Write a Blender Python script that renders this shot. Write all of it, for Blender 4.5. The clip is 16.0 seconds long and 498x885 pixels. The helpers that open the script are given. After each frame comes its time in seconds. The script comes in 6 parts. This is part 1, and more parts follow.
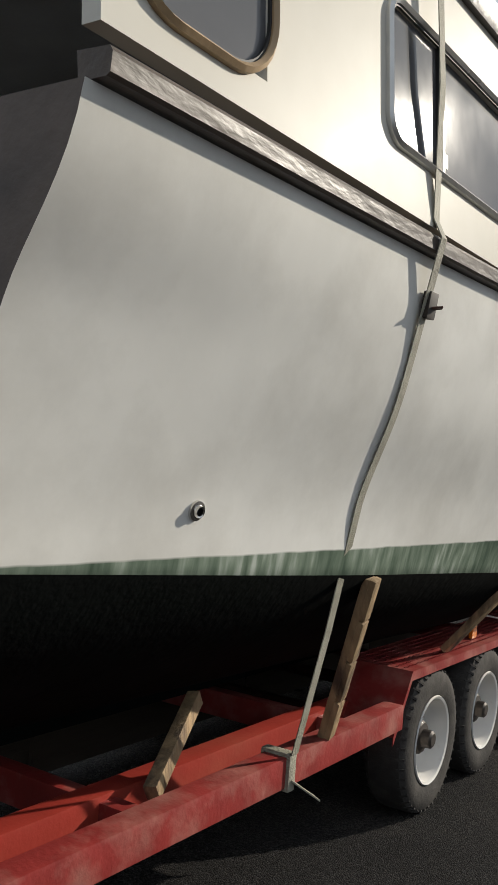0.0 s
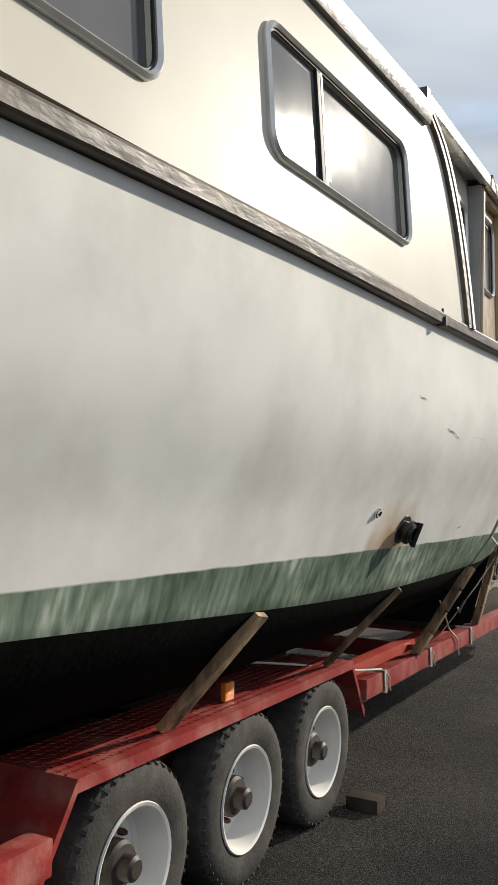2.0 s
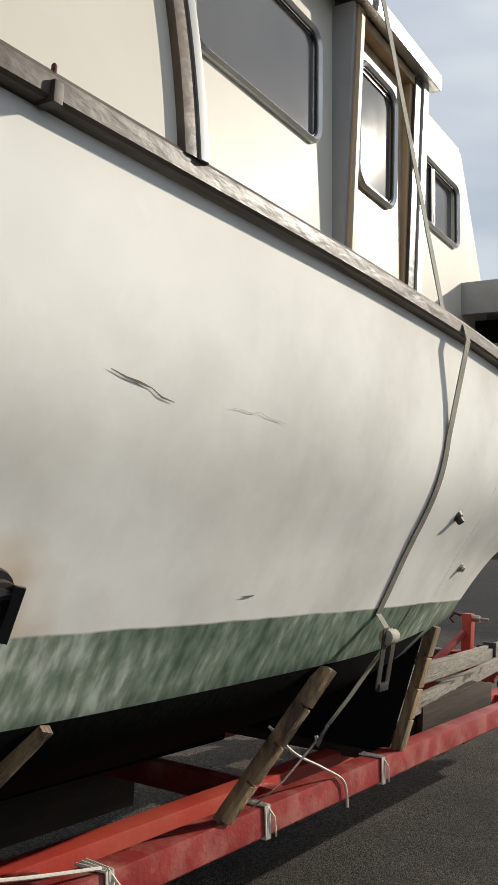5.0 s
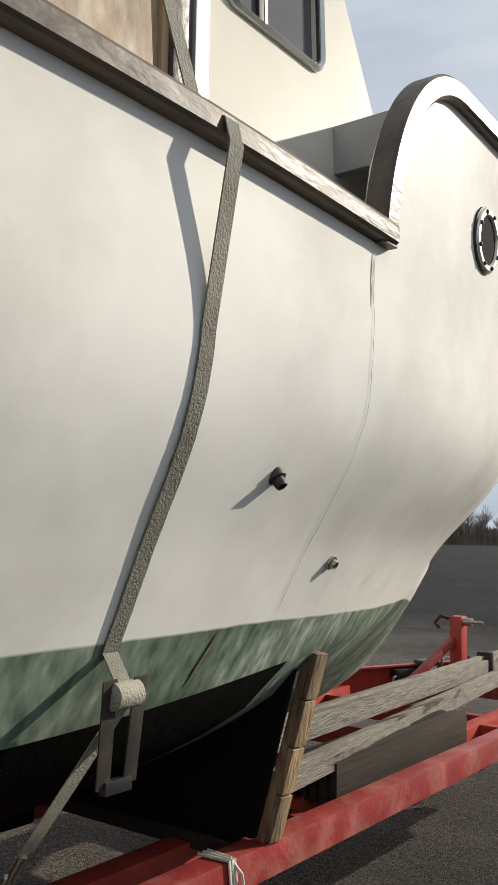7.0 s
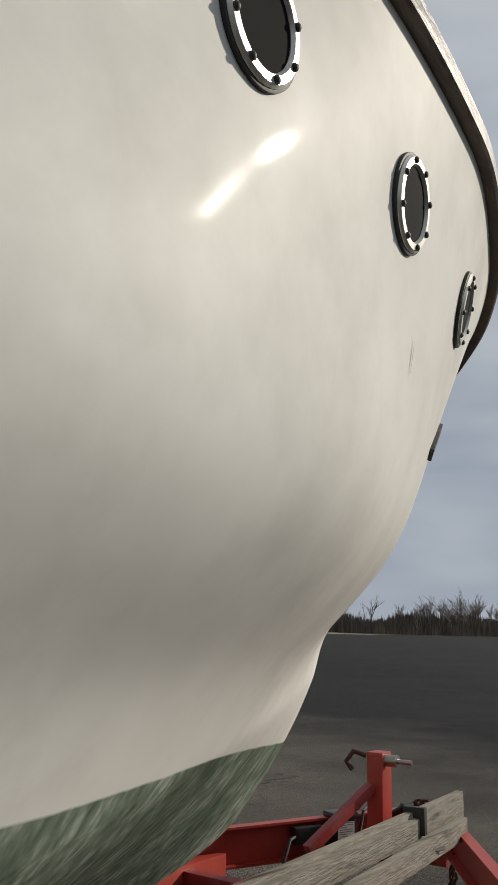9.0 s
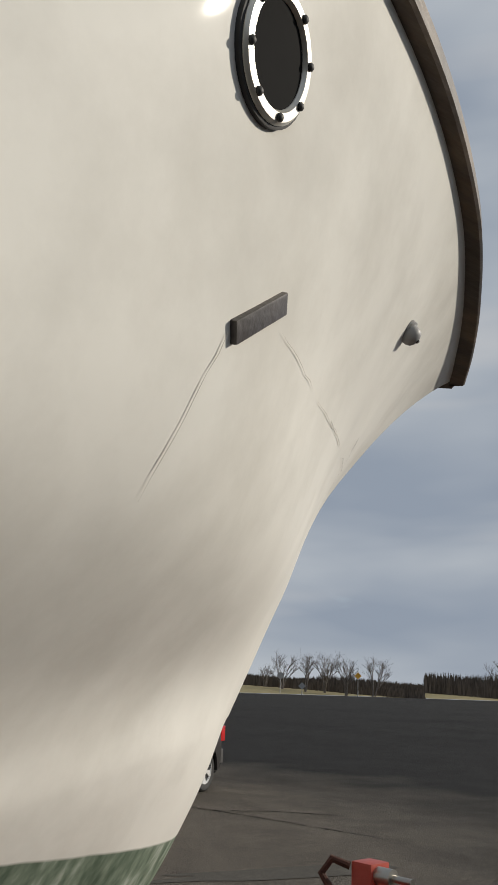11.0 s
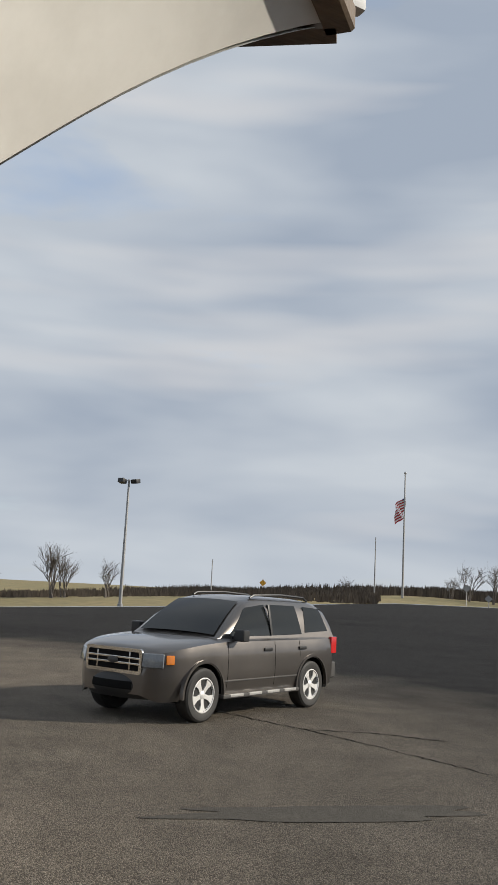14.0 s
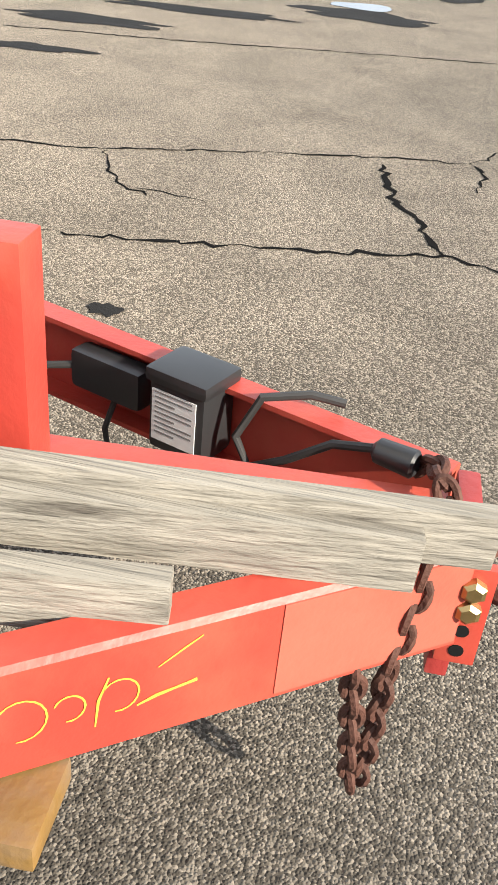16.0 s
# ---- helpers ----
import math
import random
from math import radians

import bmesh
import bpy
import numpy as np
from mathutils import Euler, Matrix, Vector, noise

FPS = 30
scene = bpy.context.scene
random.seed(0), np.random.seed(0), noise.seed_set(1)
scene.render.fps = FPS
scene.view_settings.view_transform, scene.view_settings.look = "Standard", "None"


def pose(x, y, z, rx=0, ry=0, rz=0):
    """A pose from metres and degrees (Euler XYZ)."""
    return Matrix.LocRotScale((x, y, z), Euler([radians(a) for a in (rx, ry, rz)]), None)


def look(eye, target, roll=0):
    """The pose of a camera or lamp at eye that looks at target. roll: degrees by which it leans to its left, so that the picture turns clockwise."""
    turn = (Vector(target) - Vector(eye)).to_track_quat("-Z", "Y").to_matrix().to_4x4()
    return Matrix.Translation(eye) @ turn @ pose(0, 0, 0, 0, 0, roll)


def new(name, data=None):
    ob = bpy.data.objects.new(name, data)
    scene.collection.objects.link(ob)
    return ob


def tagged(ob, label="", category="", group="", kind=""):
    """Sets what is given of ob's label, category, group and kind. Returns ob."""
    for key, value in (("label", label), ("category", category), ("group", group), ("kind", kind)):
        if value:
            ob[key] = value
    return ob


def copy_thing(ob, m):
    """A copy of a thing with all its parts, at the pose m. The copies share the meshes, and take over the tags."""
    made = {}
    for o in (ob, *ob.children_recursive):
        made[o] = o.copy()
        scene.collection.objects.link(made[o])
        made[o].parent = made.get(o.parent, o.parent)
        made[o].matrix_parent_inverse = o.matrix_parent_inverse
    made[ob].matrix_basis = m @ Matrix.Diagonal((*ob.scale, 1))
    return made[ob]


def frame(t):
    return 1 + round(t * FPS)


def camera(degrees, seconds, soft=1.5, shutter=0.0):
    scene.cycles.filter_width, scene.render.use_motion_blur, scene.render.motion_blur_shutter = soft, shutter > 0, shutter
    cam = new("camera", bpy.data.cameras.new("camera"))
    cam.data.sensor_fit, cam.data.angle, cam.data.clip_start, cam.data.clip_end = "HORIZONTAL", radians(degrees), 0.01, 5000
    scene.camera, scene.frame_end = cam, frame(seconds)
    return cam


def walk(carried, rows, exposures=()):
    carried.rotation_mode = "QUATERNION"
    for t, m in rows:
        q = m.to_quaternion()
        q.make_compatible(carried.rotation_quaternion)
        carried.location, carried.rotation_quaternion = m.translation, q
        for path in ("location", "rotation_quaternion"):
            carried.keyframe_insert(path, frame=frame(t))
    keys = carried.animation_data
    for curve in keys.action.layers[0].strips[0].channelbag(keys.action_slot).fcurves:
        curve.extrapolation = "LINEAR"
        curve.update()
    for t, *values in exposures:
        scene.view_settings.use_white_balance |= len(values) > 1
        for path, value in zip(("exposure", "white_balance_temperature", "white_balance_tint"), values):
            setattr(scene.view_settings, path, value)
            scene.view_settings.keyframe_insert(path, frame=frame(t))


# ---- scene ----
cam = camera(31.1, 16.0)
PATH = [
    (0, (2.834, 0.641, 1.707), (1.732, 2.309, 1.756), 4.5),
    (0.5, (2.896, 1.076, 1.71), (1.833, 2.769, 1.777), 5.2),
    (1, (2.931, 1.534, 1.724), (1.944, 3.271, 1.818), 4.1),
    (1.5, (2.98, 1.975, 1.715), (2.007, 3.719, 1.82), 3.7),
    (1.6, (2.989, 2.051, 1.675), (2.029, 3.801, 1.805), 3.1),
    (2, (2.98, 2.445, 1.705), (2.04, 4.208, 1.807), 1.4),
    (2.5, (2.94, 2.889, 1.675), (2.011, 4.657, 1.783), 0.9),
    (3, (2.957, 3.374, 1.665), (2.034, 5.146, 1.764), 2.1),
    (3.2, (2.988, 3.579, 1.682), (2.074, 5.355, 1.798), 2.0),
    (5.3, (3.056, 5.639, 1.679), (1.957, 7.295, 1.897), 3.1),
    (5.5, (3.06, 5.825, 1.704), (1.96, 7.481, 1.924), 2.6),
    (5.8, (3.088, 6.072, 1.663), (1.971, 7.716, 1.882), 1.7),
    (6, (3.066, 6.261, 1.683), (1.931, 7.897, 1.873), 2.4),
    (6.5, (3.02, 6.728, 1.671), (1.854, 8.343, 1.85), 1.4),
    (7, (2.999, 7.207, 1.678), (1.81, 8.803, 1.883), 1.0),
    (7.5, (2.917, 7.693, 1.674), (1.724, 9.278, 1.922), 1.4),
    (8, (2.794, 8.187, 1.696), (1.649, 9.801, 1.984), 0.4),
    (8.5, (2.695, 8.638, 1.714), (1.537, 10.232, 2.056), 1.8),
    (9, (2.595, 9.101, 1.745), (1.435, 10.681, 2.144), 1.1),
    (9.5, (2.57, 9.503, 1.756), (1.358, 11.032, 2.195), 2.3),
    (9.7, (2.545, 9.661, 1.747), (1.32, 11.175, 2.204), 2.2),
    (11.8, (2.394, 11.387, 1.698), (0.804, 12.459, 2.265), 2.0),
    (12, (2.321, 11.542, 1.696), (0.692, 12.543, 2.282), 1.6),
    (12.5, (2.157, 11.901, 1.715), (0.473, 12.779, 2.342), 0.1),
    (13, (2.063, 12.267, 1.718), (0.38, 13.119, 2.382), 0.7),
    (13.5, (1.933, 12.608, 1.71), (0.309, 13.602, 2.324), 0.3),
    (14, (1.909, 12.91, 1.696), (0.213, 13.922, 2.012), 3.0),
    (14.3, (1.91, 13.126, 1.731), (0.102, 13.98, 1.719), 7.9),
    (14.5, (1.921, 13.266, 1.74), (0.092, 14.02, 1.445), 6.4),
    (15, (1.729, 13.551, 1.652), (-0.044, 14.053, 0.875), 4.9),
    (15.5, (1.621, 13.763, 1.593), (-0.108, 13.883, 0.596), 4.6),
    (16, (1.489, 13.95, 1.584), (-0.188, 13.751, 0.513), 5.7),
]
walk(cam, [(t, look(eye, target, roll)) for t, eye, target, roll in PATH],
     exposures=[(0.0, 0.35), (0.4, 0.6), (1.0, 0.6), (3.2, 0.6), (5.4, 0.6), (7.5, 0.58), (8.2, 0.3), (9.0, 0.02), (9.5, 0.0), (12.0, 0.0), (13.0, -0.15), (13.5, 0.0), (14.0, 0.35), (14.5, 0.7), (15.0, 0.98), (15.5, 1.65), (16.0, 1.85)])

# ---- light ----
SUN_AZ, SUN_EL = 29.0, 25.0          # degrees right of the bow, above the horizon
sun_dir = Vector((math.sin(radians(SUN_AZ)) * math.cos(radians(SUN_EL)),
                  math.cos(radians(SUN_AZ)) * math.cos(radians(SUN_EL)), math.sin(radians(SUN_EL))))
sun_data = bpy.data.lights.new("sun", "SUN")
sun_data.energy, sun_data.angle, sun_data.color = 3.6, radians(0.7), (1.0, 0.92, 0.79)
sun = new("sun", sun_data)
sun.matrix_world = look(sun_dir * 60, (0, 0, 0))

world = bpy.data.worlds.new("world")
scene.world = world
world.use_nodes = True
wn, wl = world.node_tree.nodes, world.node_tree.links
wn.clear()
w_out = wn.new("ShaderNodeOutputWorld")
w_bg = wn.new("ShaderNodeBackground")
w_bg.inputs["Strength"].default_value = 0.175
w_sky = wn.new("ShaderNodeTexSky")
w_sky.sky_type, w_sky.sun_disc = "NISHITA", False
w_sky.sun_elevation, w_sky.sun_rotation = radians(SUN_EL), radians(SUN_AZ)
w_sky.dust_density, w_sky.ozone_density = 1.0, 2.0
# layered cloud over most of the sky: grey-blue sheets with paler streaks
w_co = wn.new("ShaderNodeTexCoord")


def cloud_noise(stretch, turn, size, detail, lo, hi, wander):
    mp = wn.new("ShaderNodeMapping")
    mp.inputs["Scale"].default_value, mp.inputs["Rotation"].default_value = stretch, turn
    nz = wn.new("ShaderNodeTexNoise")
    nz.inputs["Scale"].default_value, nz.inputs["Detail"].default_value = size, detail
    nz.inputs["Roughness"].default_value, nz.inputs["Distortion"].default_value = 0.52, wander
    mr = wn.new("ShaderNodeMapRange")
    mr.inputs["From Min"].default_value, mr.inputs["From Max"].default_value = lo, hi
    wl.new(w_co.outputs["Generated"], mp.inputs["Vector"])
    wl.new(mp.outputs["Vector"], nz.inputs["Vector"])
    wl.new(nz.outputs["Fac"], mr.inputs["Value"])
    return mr.outputs["Result"]


def sky_mix(under, over, factor):
    mx = wn.new("ShaderNodeMix")
    mx.data_type = "RGBA"
    for socket, value in ((mx.inputs[6], under), (mx.inputs[7], over), (mx.inputs["Factor"], factor)):
        if isinstance(value, tuple):
            socket.default_value = value
        else:
            wl.new(value, socket)
    return mx.outputs[2]


w_sheet = sky_mix((1.60, 1.86, 2.26, 1), (2.55, 2.75, 2.98, 1), cloud_noise((1.5, 1.5, 5.5), (0.05, 0.04, 0.3), 1.5, 3.5, 0.34, 0.64, 0.2))
w_sheet = sky_mix(w_sheet, (3.0, 3.0, 3.05, 1), cloud_noise((1.2, 1.2, 9.0), (0.02, 0.05, 0.9), 1.3, 3.0, 0.54, 0.80, 0.1))
w_cover = cloud_noise((1.6, 1.6, 6.0), (0.03, 0.06, 1.3), 1.3, 5.0, 0.12, 0.42, 0.3)
wl.new(sky_mix(w_sky.outputs["Color"], w_sheet, w_cover), w_bg.inputs["Color"])
wl.new(w_bg.outputs["Background"], w_out.inputs["Surface"])


# ---- materials ----
def mat(name, base, rough=0.5, metal=0.0, var=0.25, scale=6.0, bump=0.0, bump_scale=60.0, second=None, sec_scale=1.2,
        sec_lo=0.5, sec_hi=0.7, coat=0.0, stretch=(1, 1, 1), island=False, rnd=0.0, spec=0.5, detail=6.0):
    """Noise-driven surface: base colour varied at a fine scale, a second tone in patches at a coarse one, relief by bump."""
    m = bpy.data.materials.new(name)
    m.use_nodes = True
    nt = m.node_tree
    n, l = nt.nodes, nt.links
    b = n["Principled BSDF"]
    b.inputs["Roughness"].default_value, b.inputs["Metallic"].default_value = rough, metal
    b.inputs["Coat Weight"].default_value = coat
    b.inputs["Coat Roughness"].default_value = 0.05
    b.inputs["Specular IOR Level"].default_value = spec
    co = n.new("ShaderNodeTexCoord")
    mp = n.new("ShaderNodeMapping")
    mp.inputs["Scale"].default_value = stretch
    l.new(co.outputs["Object"], mp.inputs["Vector"])
    fine = n.new("ShaderNodeTexNoise")
    fine.inputs["Scale"].default_value, fine.inputs["Detail"].default_value = scale, detail
    l.new(mp.outputs["Vector"], fine.inputs["Vector"])
    hsv = n.new("ShaderNodeMapRange")
    hsv.inputs["From Min"].default_value, hsv.inputs["From Max"].default_value = 0.25, 0.75
    hsv.inputs["To Min"].default_value, hsv.inputs["To Max"].default_value = 1 - var, 1 + var * 0.6
    l.new(fine.outputs["Fac"], hsv.inputs["Value"])
    colour = n.new("ShaderNodeMix")
    colour.data_type = "RGBA"
    colour.inputs[6].default_value = (*base, 1)
    colour.inputs[7].default_value = (*(second or base), 1)
    patch = n.new("ShaderNodeTexNoise")
    patch.inputs["Scale"].default_value, patch.inputs["Detail"].default_value = sec_scale, 8.0
    patch.inputs["Roughness"].default_value = 0.62
    l.new(mp.outputs["Vector"], patch.inputs["Vector"])
    pr = n.new("ShaderNodeMapRange")
    pr.inputs["From Min"].default_value, pr.inputs["From Max"].default_value = sec_lo, sec_hi
    l.new(patch.outputs["Fac"], pr.inputs["Value"])
    l.new(pr.outputs["Result"], colour.inputs["Factor"])
    mul = n.new("ShaderNodeMix")
    mul.data_type, mul.blend_type = "RGBA", "MULTIPLY"
    mul.inputs["Factor"].default_value = 1.0
    l.new(colour.outputs[2], mul.inputs[6])
    grey = hsv.outputs["Result"]
    if rnd:
        info = n.new("ShaderNodeObjectInfo") if not island else n.new("ShaderNodeNewGeometry")
        rr = n.new("ShaderNodeMapRange")
        rr.inputs["To Min"].default_value, rr.inputs["To Max"].default_value = 1 - rnd, 1 + rnd
        l.new(info.outputs["Random" if not island else "Random Per Island"], rr.inputs["Value"])
        mm = n.new("ShaderNodeMath")
        mm.operation = "MULTIPLY"
        l.new(grey, mm.inputs[0]), l.new(rr.outputs["Result"], mm.inputs[1])
        grey = mm.outputs[0]
    l.new(grey, mul.inputs[7])
    l.new(mul.outputs[2], b.inputs["Base Color"])
    rg = n.new("ShaderNodeMapRange")
    rg.inputs["To Min"].default_value, rg.inputs["To Max"].default_value = max(rough - 0.1, 0.02), min(rough + 0.12, 1)
    l.new(patch.outputs["Fac"], rg.inputs["Value"])
    l.new(rg.outputs["Result"], b.inputs["Roughness"])
    if bump:
        bn = n.new("ShaderNodeTexNoise")
        bn.inputs["Scale"].default_value, bn.inputs["Detail"].default_value = bump_scale, 4.0
        l.new(mp.outputs["Vector"], bn.inputs["Vector"])
        bp = n.new("ShaderNodeBump")
        bp.inputs["Strength"].default_value, bp.inputs["Distance"].default_value = min(bump, 1.0), 0.01
        l.new(bn.outputs["Fac"], bp.inputs["Height"])
        l.new(bp.outputs["Normal"], b.inputs["Normal"])
    return m


def glass(name, tint, rough=0.03):
    """Dark-tinted glass whose depth cannot be seen into: a deep tone under a clear gloss."""
    m = mat(name, tint, rough, 0.0, 0.12, 3.0, spec=0.4)
    return m


M_ASPHALT = None
M_GEL = mat("white_gelcoat", (0.74, 0.71, 0.64), 0.34, 0, 0.05, 2.0, 0.10, 3.5, (0.66, 0.625, 0.555), 0.8, 0.45, 0.75, coat=0.0)
M_CABIN = mat("cream_cabin_paint", (0.67, 0.64, 0.565), 0.40, 0, 0.05, 2.0, 0.15, 3.0, (0.60, 0.565, 0.48), 0.8, 0.45, 0.8, coat=0.03, spec=0.03)
M_WOOD = mat("weathered_brown_rail", (0.095, 0.075, 0.06), 0.45, 0, 0.4, 16.0, 0.5, 40.0, (0.17, 0.125, 0.085), 3.4, 0.5, 0.62, stretch=(1, 0.22, 0.6), spec=0.3)
M_DARKTRIM = mat("dark_brown_trim", (0.06, 0.05, 0.045), 0.4, 0, 0.3, 9.0, 0.3, 30.0, (0.12, 0.10, 0.085), 1.6, 0.5, 0.65)
M_GREY = mat("grey_painted_shaded_ply", (0.30, 0.30, 0.30), 0.5, 0, 0.15, 6.0, 0.15, 40.0, (0.22, 0.21, 0.20), 1.5)
M_DOOR = mat("varnished_door", (0.36, 0.26, 0.17), 0.34, 0, 0.25, 7.0, 0.15, 18.0, (0.52, 0.44, 0.34), 5.0, 0.48, 0.6, stretch=(1, 1, 0.5), spec=0.22)
M_PINE = mat("bare_pine_jamb", (0.42, 0.29, 0.16), 0.5, 0, 0.3, 9.0, 0.3, 30.0, (0.26, 0.17, 0.09), 2.0, stretch=(1, 1, 0.12))
M_ALU = mat("aluminium_frame", (0.66, 0.65, 0.62), 0.30, 0.65, 0.15, 8.0)
M_RUBBER = mat("black_rubber", (0.022, 0.021, 0.02), 0.6, 0, 0.2, 20.0)
M_GLASS = glass("tinted_window_glass", (0.12, 0.12, 0.125), 0.03)
M_DARK = mat("dark_interior_and_shade", (0.010, 0.010, 0.010), 0.8, 0, 0.2, 4.0, spec=0.06)
M_HUB = mat("greasy_hub", (0.05, 0.04, 0.033), 0.55, 0.3, 0.4, 20.0, second=(0.02, 0.018, 0.016), sec_scale=9.0)
M_CHROME = mat("polished_steel", (0.70, 0.68, 0.64), 0.14, 1.0, 0.1, 8.0)
M_RING = mat("pale_brushed_steel", (0.66, 0.63, 0.56), 0.35, 0.55, 0.12, 8.0)
M_TRANSOM = mat("brown_transom_board", (0.115, 0.085, 0.065), 0.55, 0, 0.3, 5.0, 0.3, 30.0, (0.07, 0.055, 0.045), 1.6)
M_STEEL = mat("zinc_steel", (0.40, 0.38, 0.34), 0.35, 1.0, 0.25, 12.0, second=(0.25, 0.17, 0.10), sec_scale=6.0, sec_lo=0.55, sec_hi=0.75)
M_RED = mat("worn_red_trailer_paint", (0.27, 0.030, 0.026), 0.48, 0, 0.25, 9.0, 0.2, 50.0, (0.34, 0.115, 0.092), 5.0, 0.47, 0.66, spec=0.4)
M_REDBRIGHT = mat("bright_red_trailer_paint", (0.36, 0.040, 0.027), 0.42, 0, 0.12, 7.0, 0.12, 50.0, (0.38, 0.062, 0.038), 2.2, 0.46, 0.62, spec=0.45)
M_REDFADED = mat("sun_faded_red_paint", (0.42, 0.088, 0.058), 0.5, 0, 0.10, 7.0, 0.12, 50.0, (0.38, 0.07, 0.045), 4.0, 0.5, 0.7, spec=0.4)
M_BRASS = mat("tarnished_brass", (0.42, 0.30, 0.13), 0.35, 0.9, 0.25, 30.0)
M_RUST = mat("rusty_chain", (0.085, 0.033, 0.021), 0.75, 0.3, 0.35, 40.0, 0.5, 90.0, (0.07, 0.03, 0.02), 14.0)
M_TYRE = mat("worn_tyre", (0.042, 0.039, 0.036), 0.8, 0, 0.25, 18.0, 0.3, 70.0, (0.085, 0.078, 0.07), 4.0, 0.42, 0.7, spec=0.2)
M_RIM = mat("white_wheel_enamel", (0.72, 0.70, 0.66), 0.35, 0, 0.08, 9.0, second=(0.45, 0.36, 0.27), sec_scale=5.0, sec_lo=0.62, sec_hi=0.8)
M_STRAPDARK = mat("olive_webbing", (0.19, 0.18, 0.14), 0.75, 0, 0.2, 14.0, 0.5, 160.0, (0.13, 0.125, 0.095), 3.0)
M_STRAP = mat("dirty_webbing", (0.36, 0.34, 0.27), 0.75, 0, 0.2, 14.0, 0.5, 160.0, (0.25, 0.24, 0.17), 3.0)
M_LUMBER = mat("weathered_lumber", (0.225, 0.205, 0.17), 0.85, 0, 0.42, 70.0, 0.8, 120.0, (0.075, 0.064, 0.052), 13.0, 0.57, 0.66, stretch=(1, 0.035, 1), rnd=0.12, spec=0.2)
M_PROP = mat("rough_stained_timber", (0.36, 0.245, 0.13), 0.75, 0, 0.5, 26.0, 0.7, 70.0, (0.12, 0.08, 0.052), 9.0, 0.46, 0.60, stretch=(1, 1, 0.2), rnd=0.28)
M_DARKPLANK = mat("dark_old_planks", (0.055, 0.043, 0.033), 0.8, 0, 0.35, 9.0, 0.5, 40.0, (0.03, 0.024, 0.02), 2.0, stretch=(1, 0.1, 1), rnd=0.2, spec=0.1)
M_BLACKPLASTIC = mat("black_plastic", (0.018, 0.018, 0.019), 0.38, 0, 0.15, 12.0)
M_PAPER = mat("printed_label", (0.55, 0.55, 0.54), 0.55, 0, 0.1, 30.0)
M_INK = mat("grey_print", (0.16, 0.16, 0.16), 0.6, 0, 0.1, 30.0)
M_ROPE = mat("white_cord", (0.62, 0.58, 0.50), 0.8, 0, 0.2, 60.0)
M_CARPAINT = mat("grey_metallic_paint", (0.135, 0.122, 0.112), 0.34, 0.85, 0.06, 300.0, second=(0.15, 0.135, 0.122), coat=1.0)
M_BUMPER = mat("black_bumper_plastic", (0.018, 0.018, 0.018), 0.45, 0, 0.1, 40.0)
M_CARTRIM = mat("grey_bumper_plastic", (0.055, 0.052, 0.05), 0.5, 0, 0.1, 40.0)
M_CARGLASS = glass("car_window_glass", (0.016, 0.018, 0.018), 0.03)
M_ALLOY = mat("bright_alloy", (0.78, 0.77, 0.75), 0.35, 0.35, 0.08, 20.0)
M_DAMP = mat("damp_asphalt", (0.020, 0.019, 0.018), 0.85, 0, 0.3, 2.0, 0.6, 90.0, spec=0.08)
M_SHADOWBAND = mat("painted_shadow_band", (0.092, 0.084, 0.072), 0.9, 0, 0.4, 60.0, 0.6, 90.0, (0.115, 0.105, 0.09), 3.0, spec=0.08)
M_PUDDLE = mat("still_water", (0.018, 0.018, 0.018), 0.02, 0, 0.1, 2.0, spec=0.6)
M_LENS = mat("clear_headlamp", (0.20, 0.21, 0.22), 0.12, 0.5, 0.2, 30.0, coat=0.8)
M_AMBER = mat("amber_lens", (0.75, 0.22, 0.02), 0.2, 0, 0.1, 20.0, coat=0.6)
M_REDLENS = mat("red_lens", (0.55, 0.02, 0.02), 0.15, 0, 0.1, 20.0, coat=0.8)
M_GALV = mat("galvanised_pole", (0.33, 0.33, 0.33), 0.5, 0.5, 0.15, 6.0)
M_BARK = mat("grey_bark", (0.15, 0.13, 0.115), 0.9, 0, 0.3, 6.0)
M_NEEDLE = mat("dark_spruce", (0.026, 0.038, 0.024), 0.85, 0, 0.4, 2.0, second=(0.045, 0.052, 0.032), island=True, rnd=0.35)
M_BRUSH = mat("winter_brush", (0.125, 0.100, 0.078), 0.95, 0, 0.35, 0.4, second=(0.085, 0.07, 0.055), sec_scale=0.1, island=True, rnd=0.3)
M_GRASS = mat("dormant_grass", (0.26, 0.205, 0.09), 0.9, 0, 0.3, 0.7, 0.4, 8.0, (0.20, 0.17, 0.075), 0.06, 0.42, 0.62)
M_FLAGRED = mat("red_cloth", (0.45, 0.03, 0.04), 0.8)
M_FLAGWHITE = mat("white_cloth", (0.75, 0.74, 0.72), 0.8)
M_FLAGBLUE = mat("blue_cloth", (0.03, 0.04, 0.14), 0.8)
M_YELLOW = mat("yellow_crayon", (0.75, 0.38, 0.04), 0.7, 0, 0.3, 40.0)


GLARE_AREA = ((-11.0, 13.0, 0.0), (0.072, 0.085, 0.0))     # middle and inverse radii of the area lightened for glare


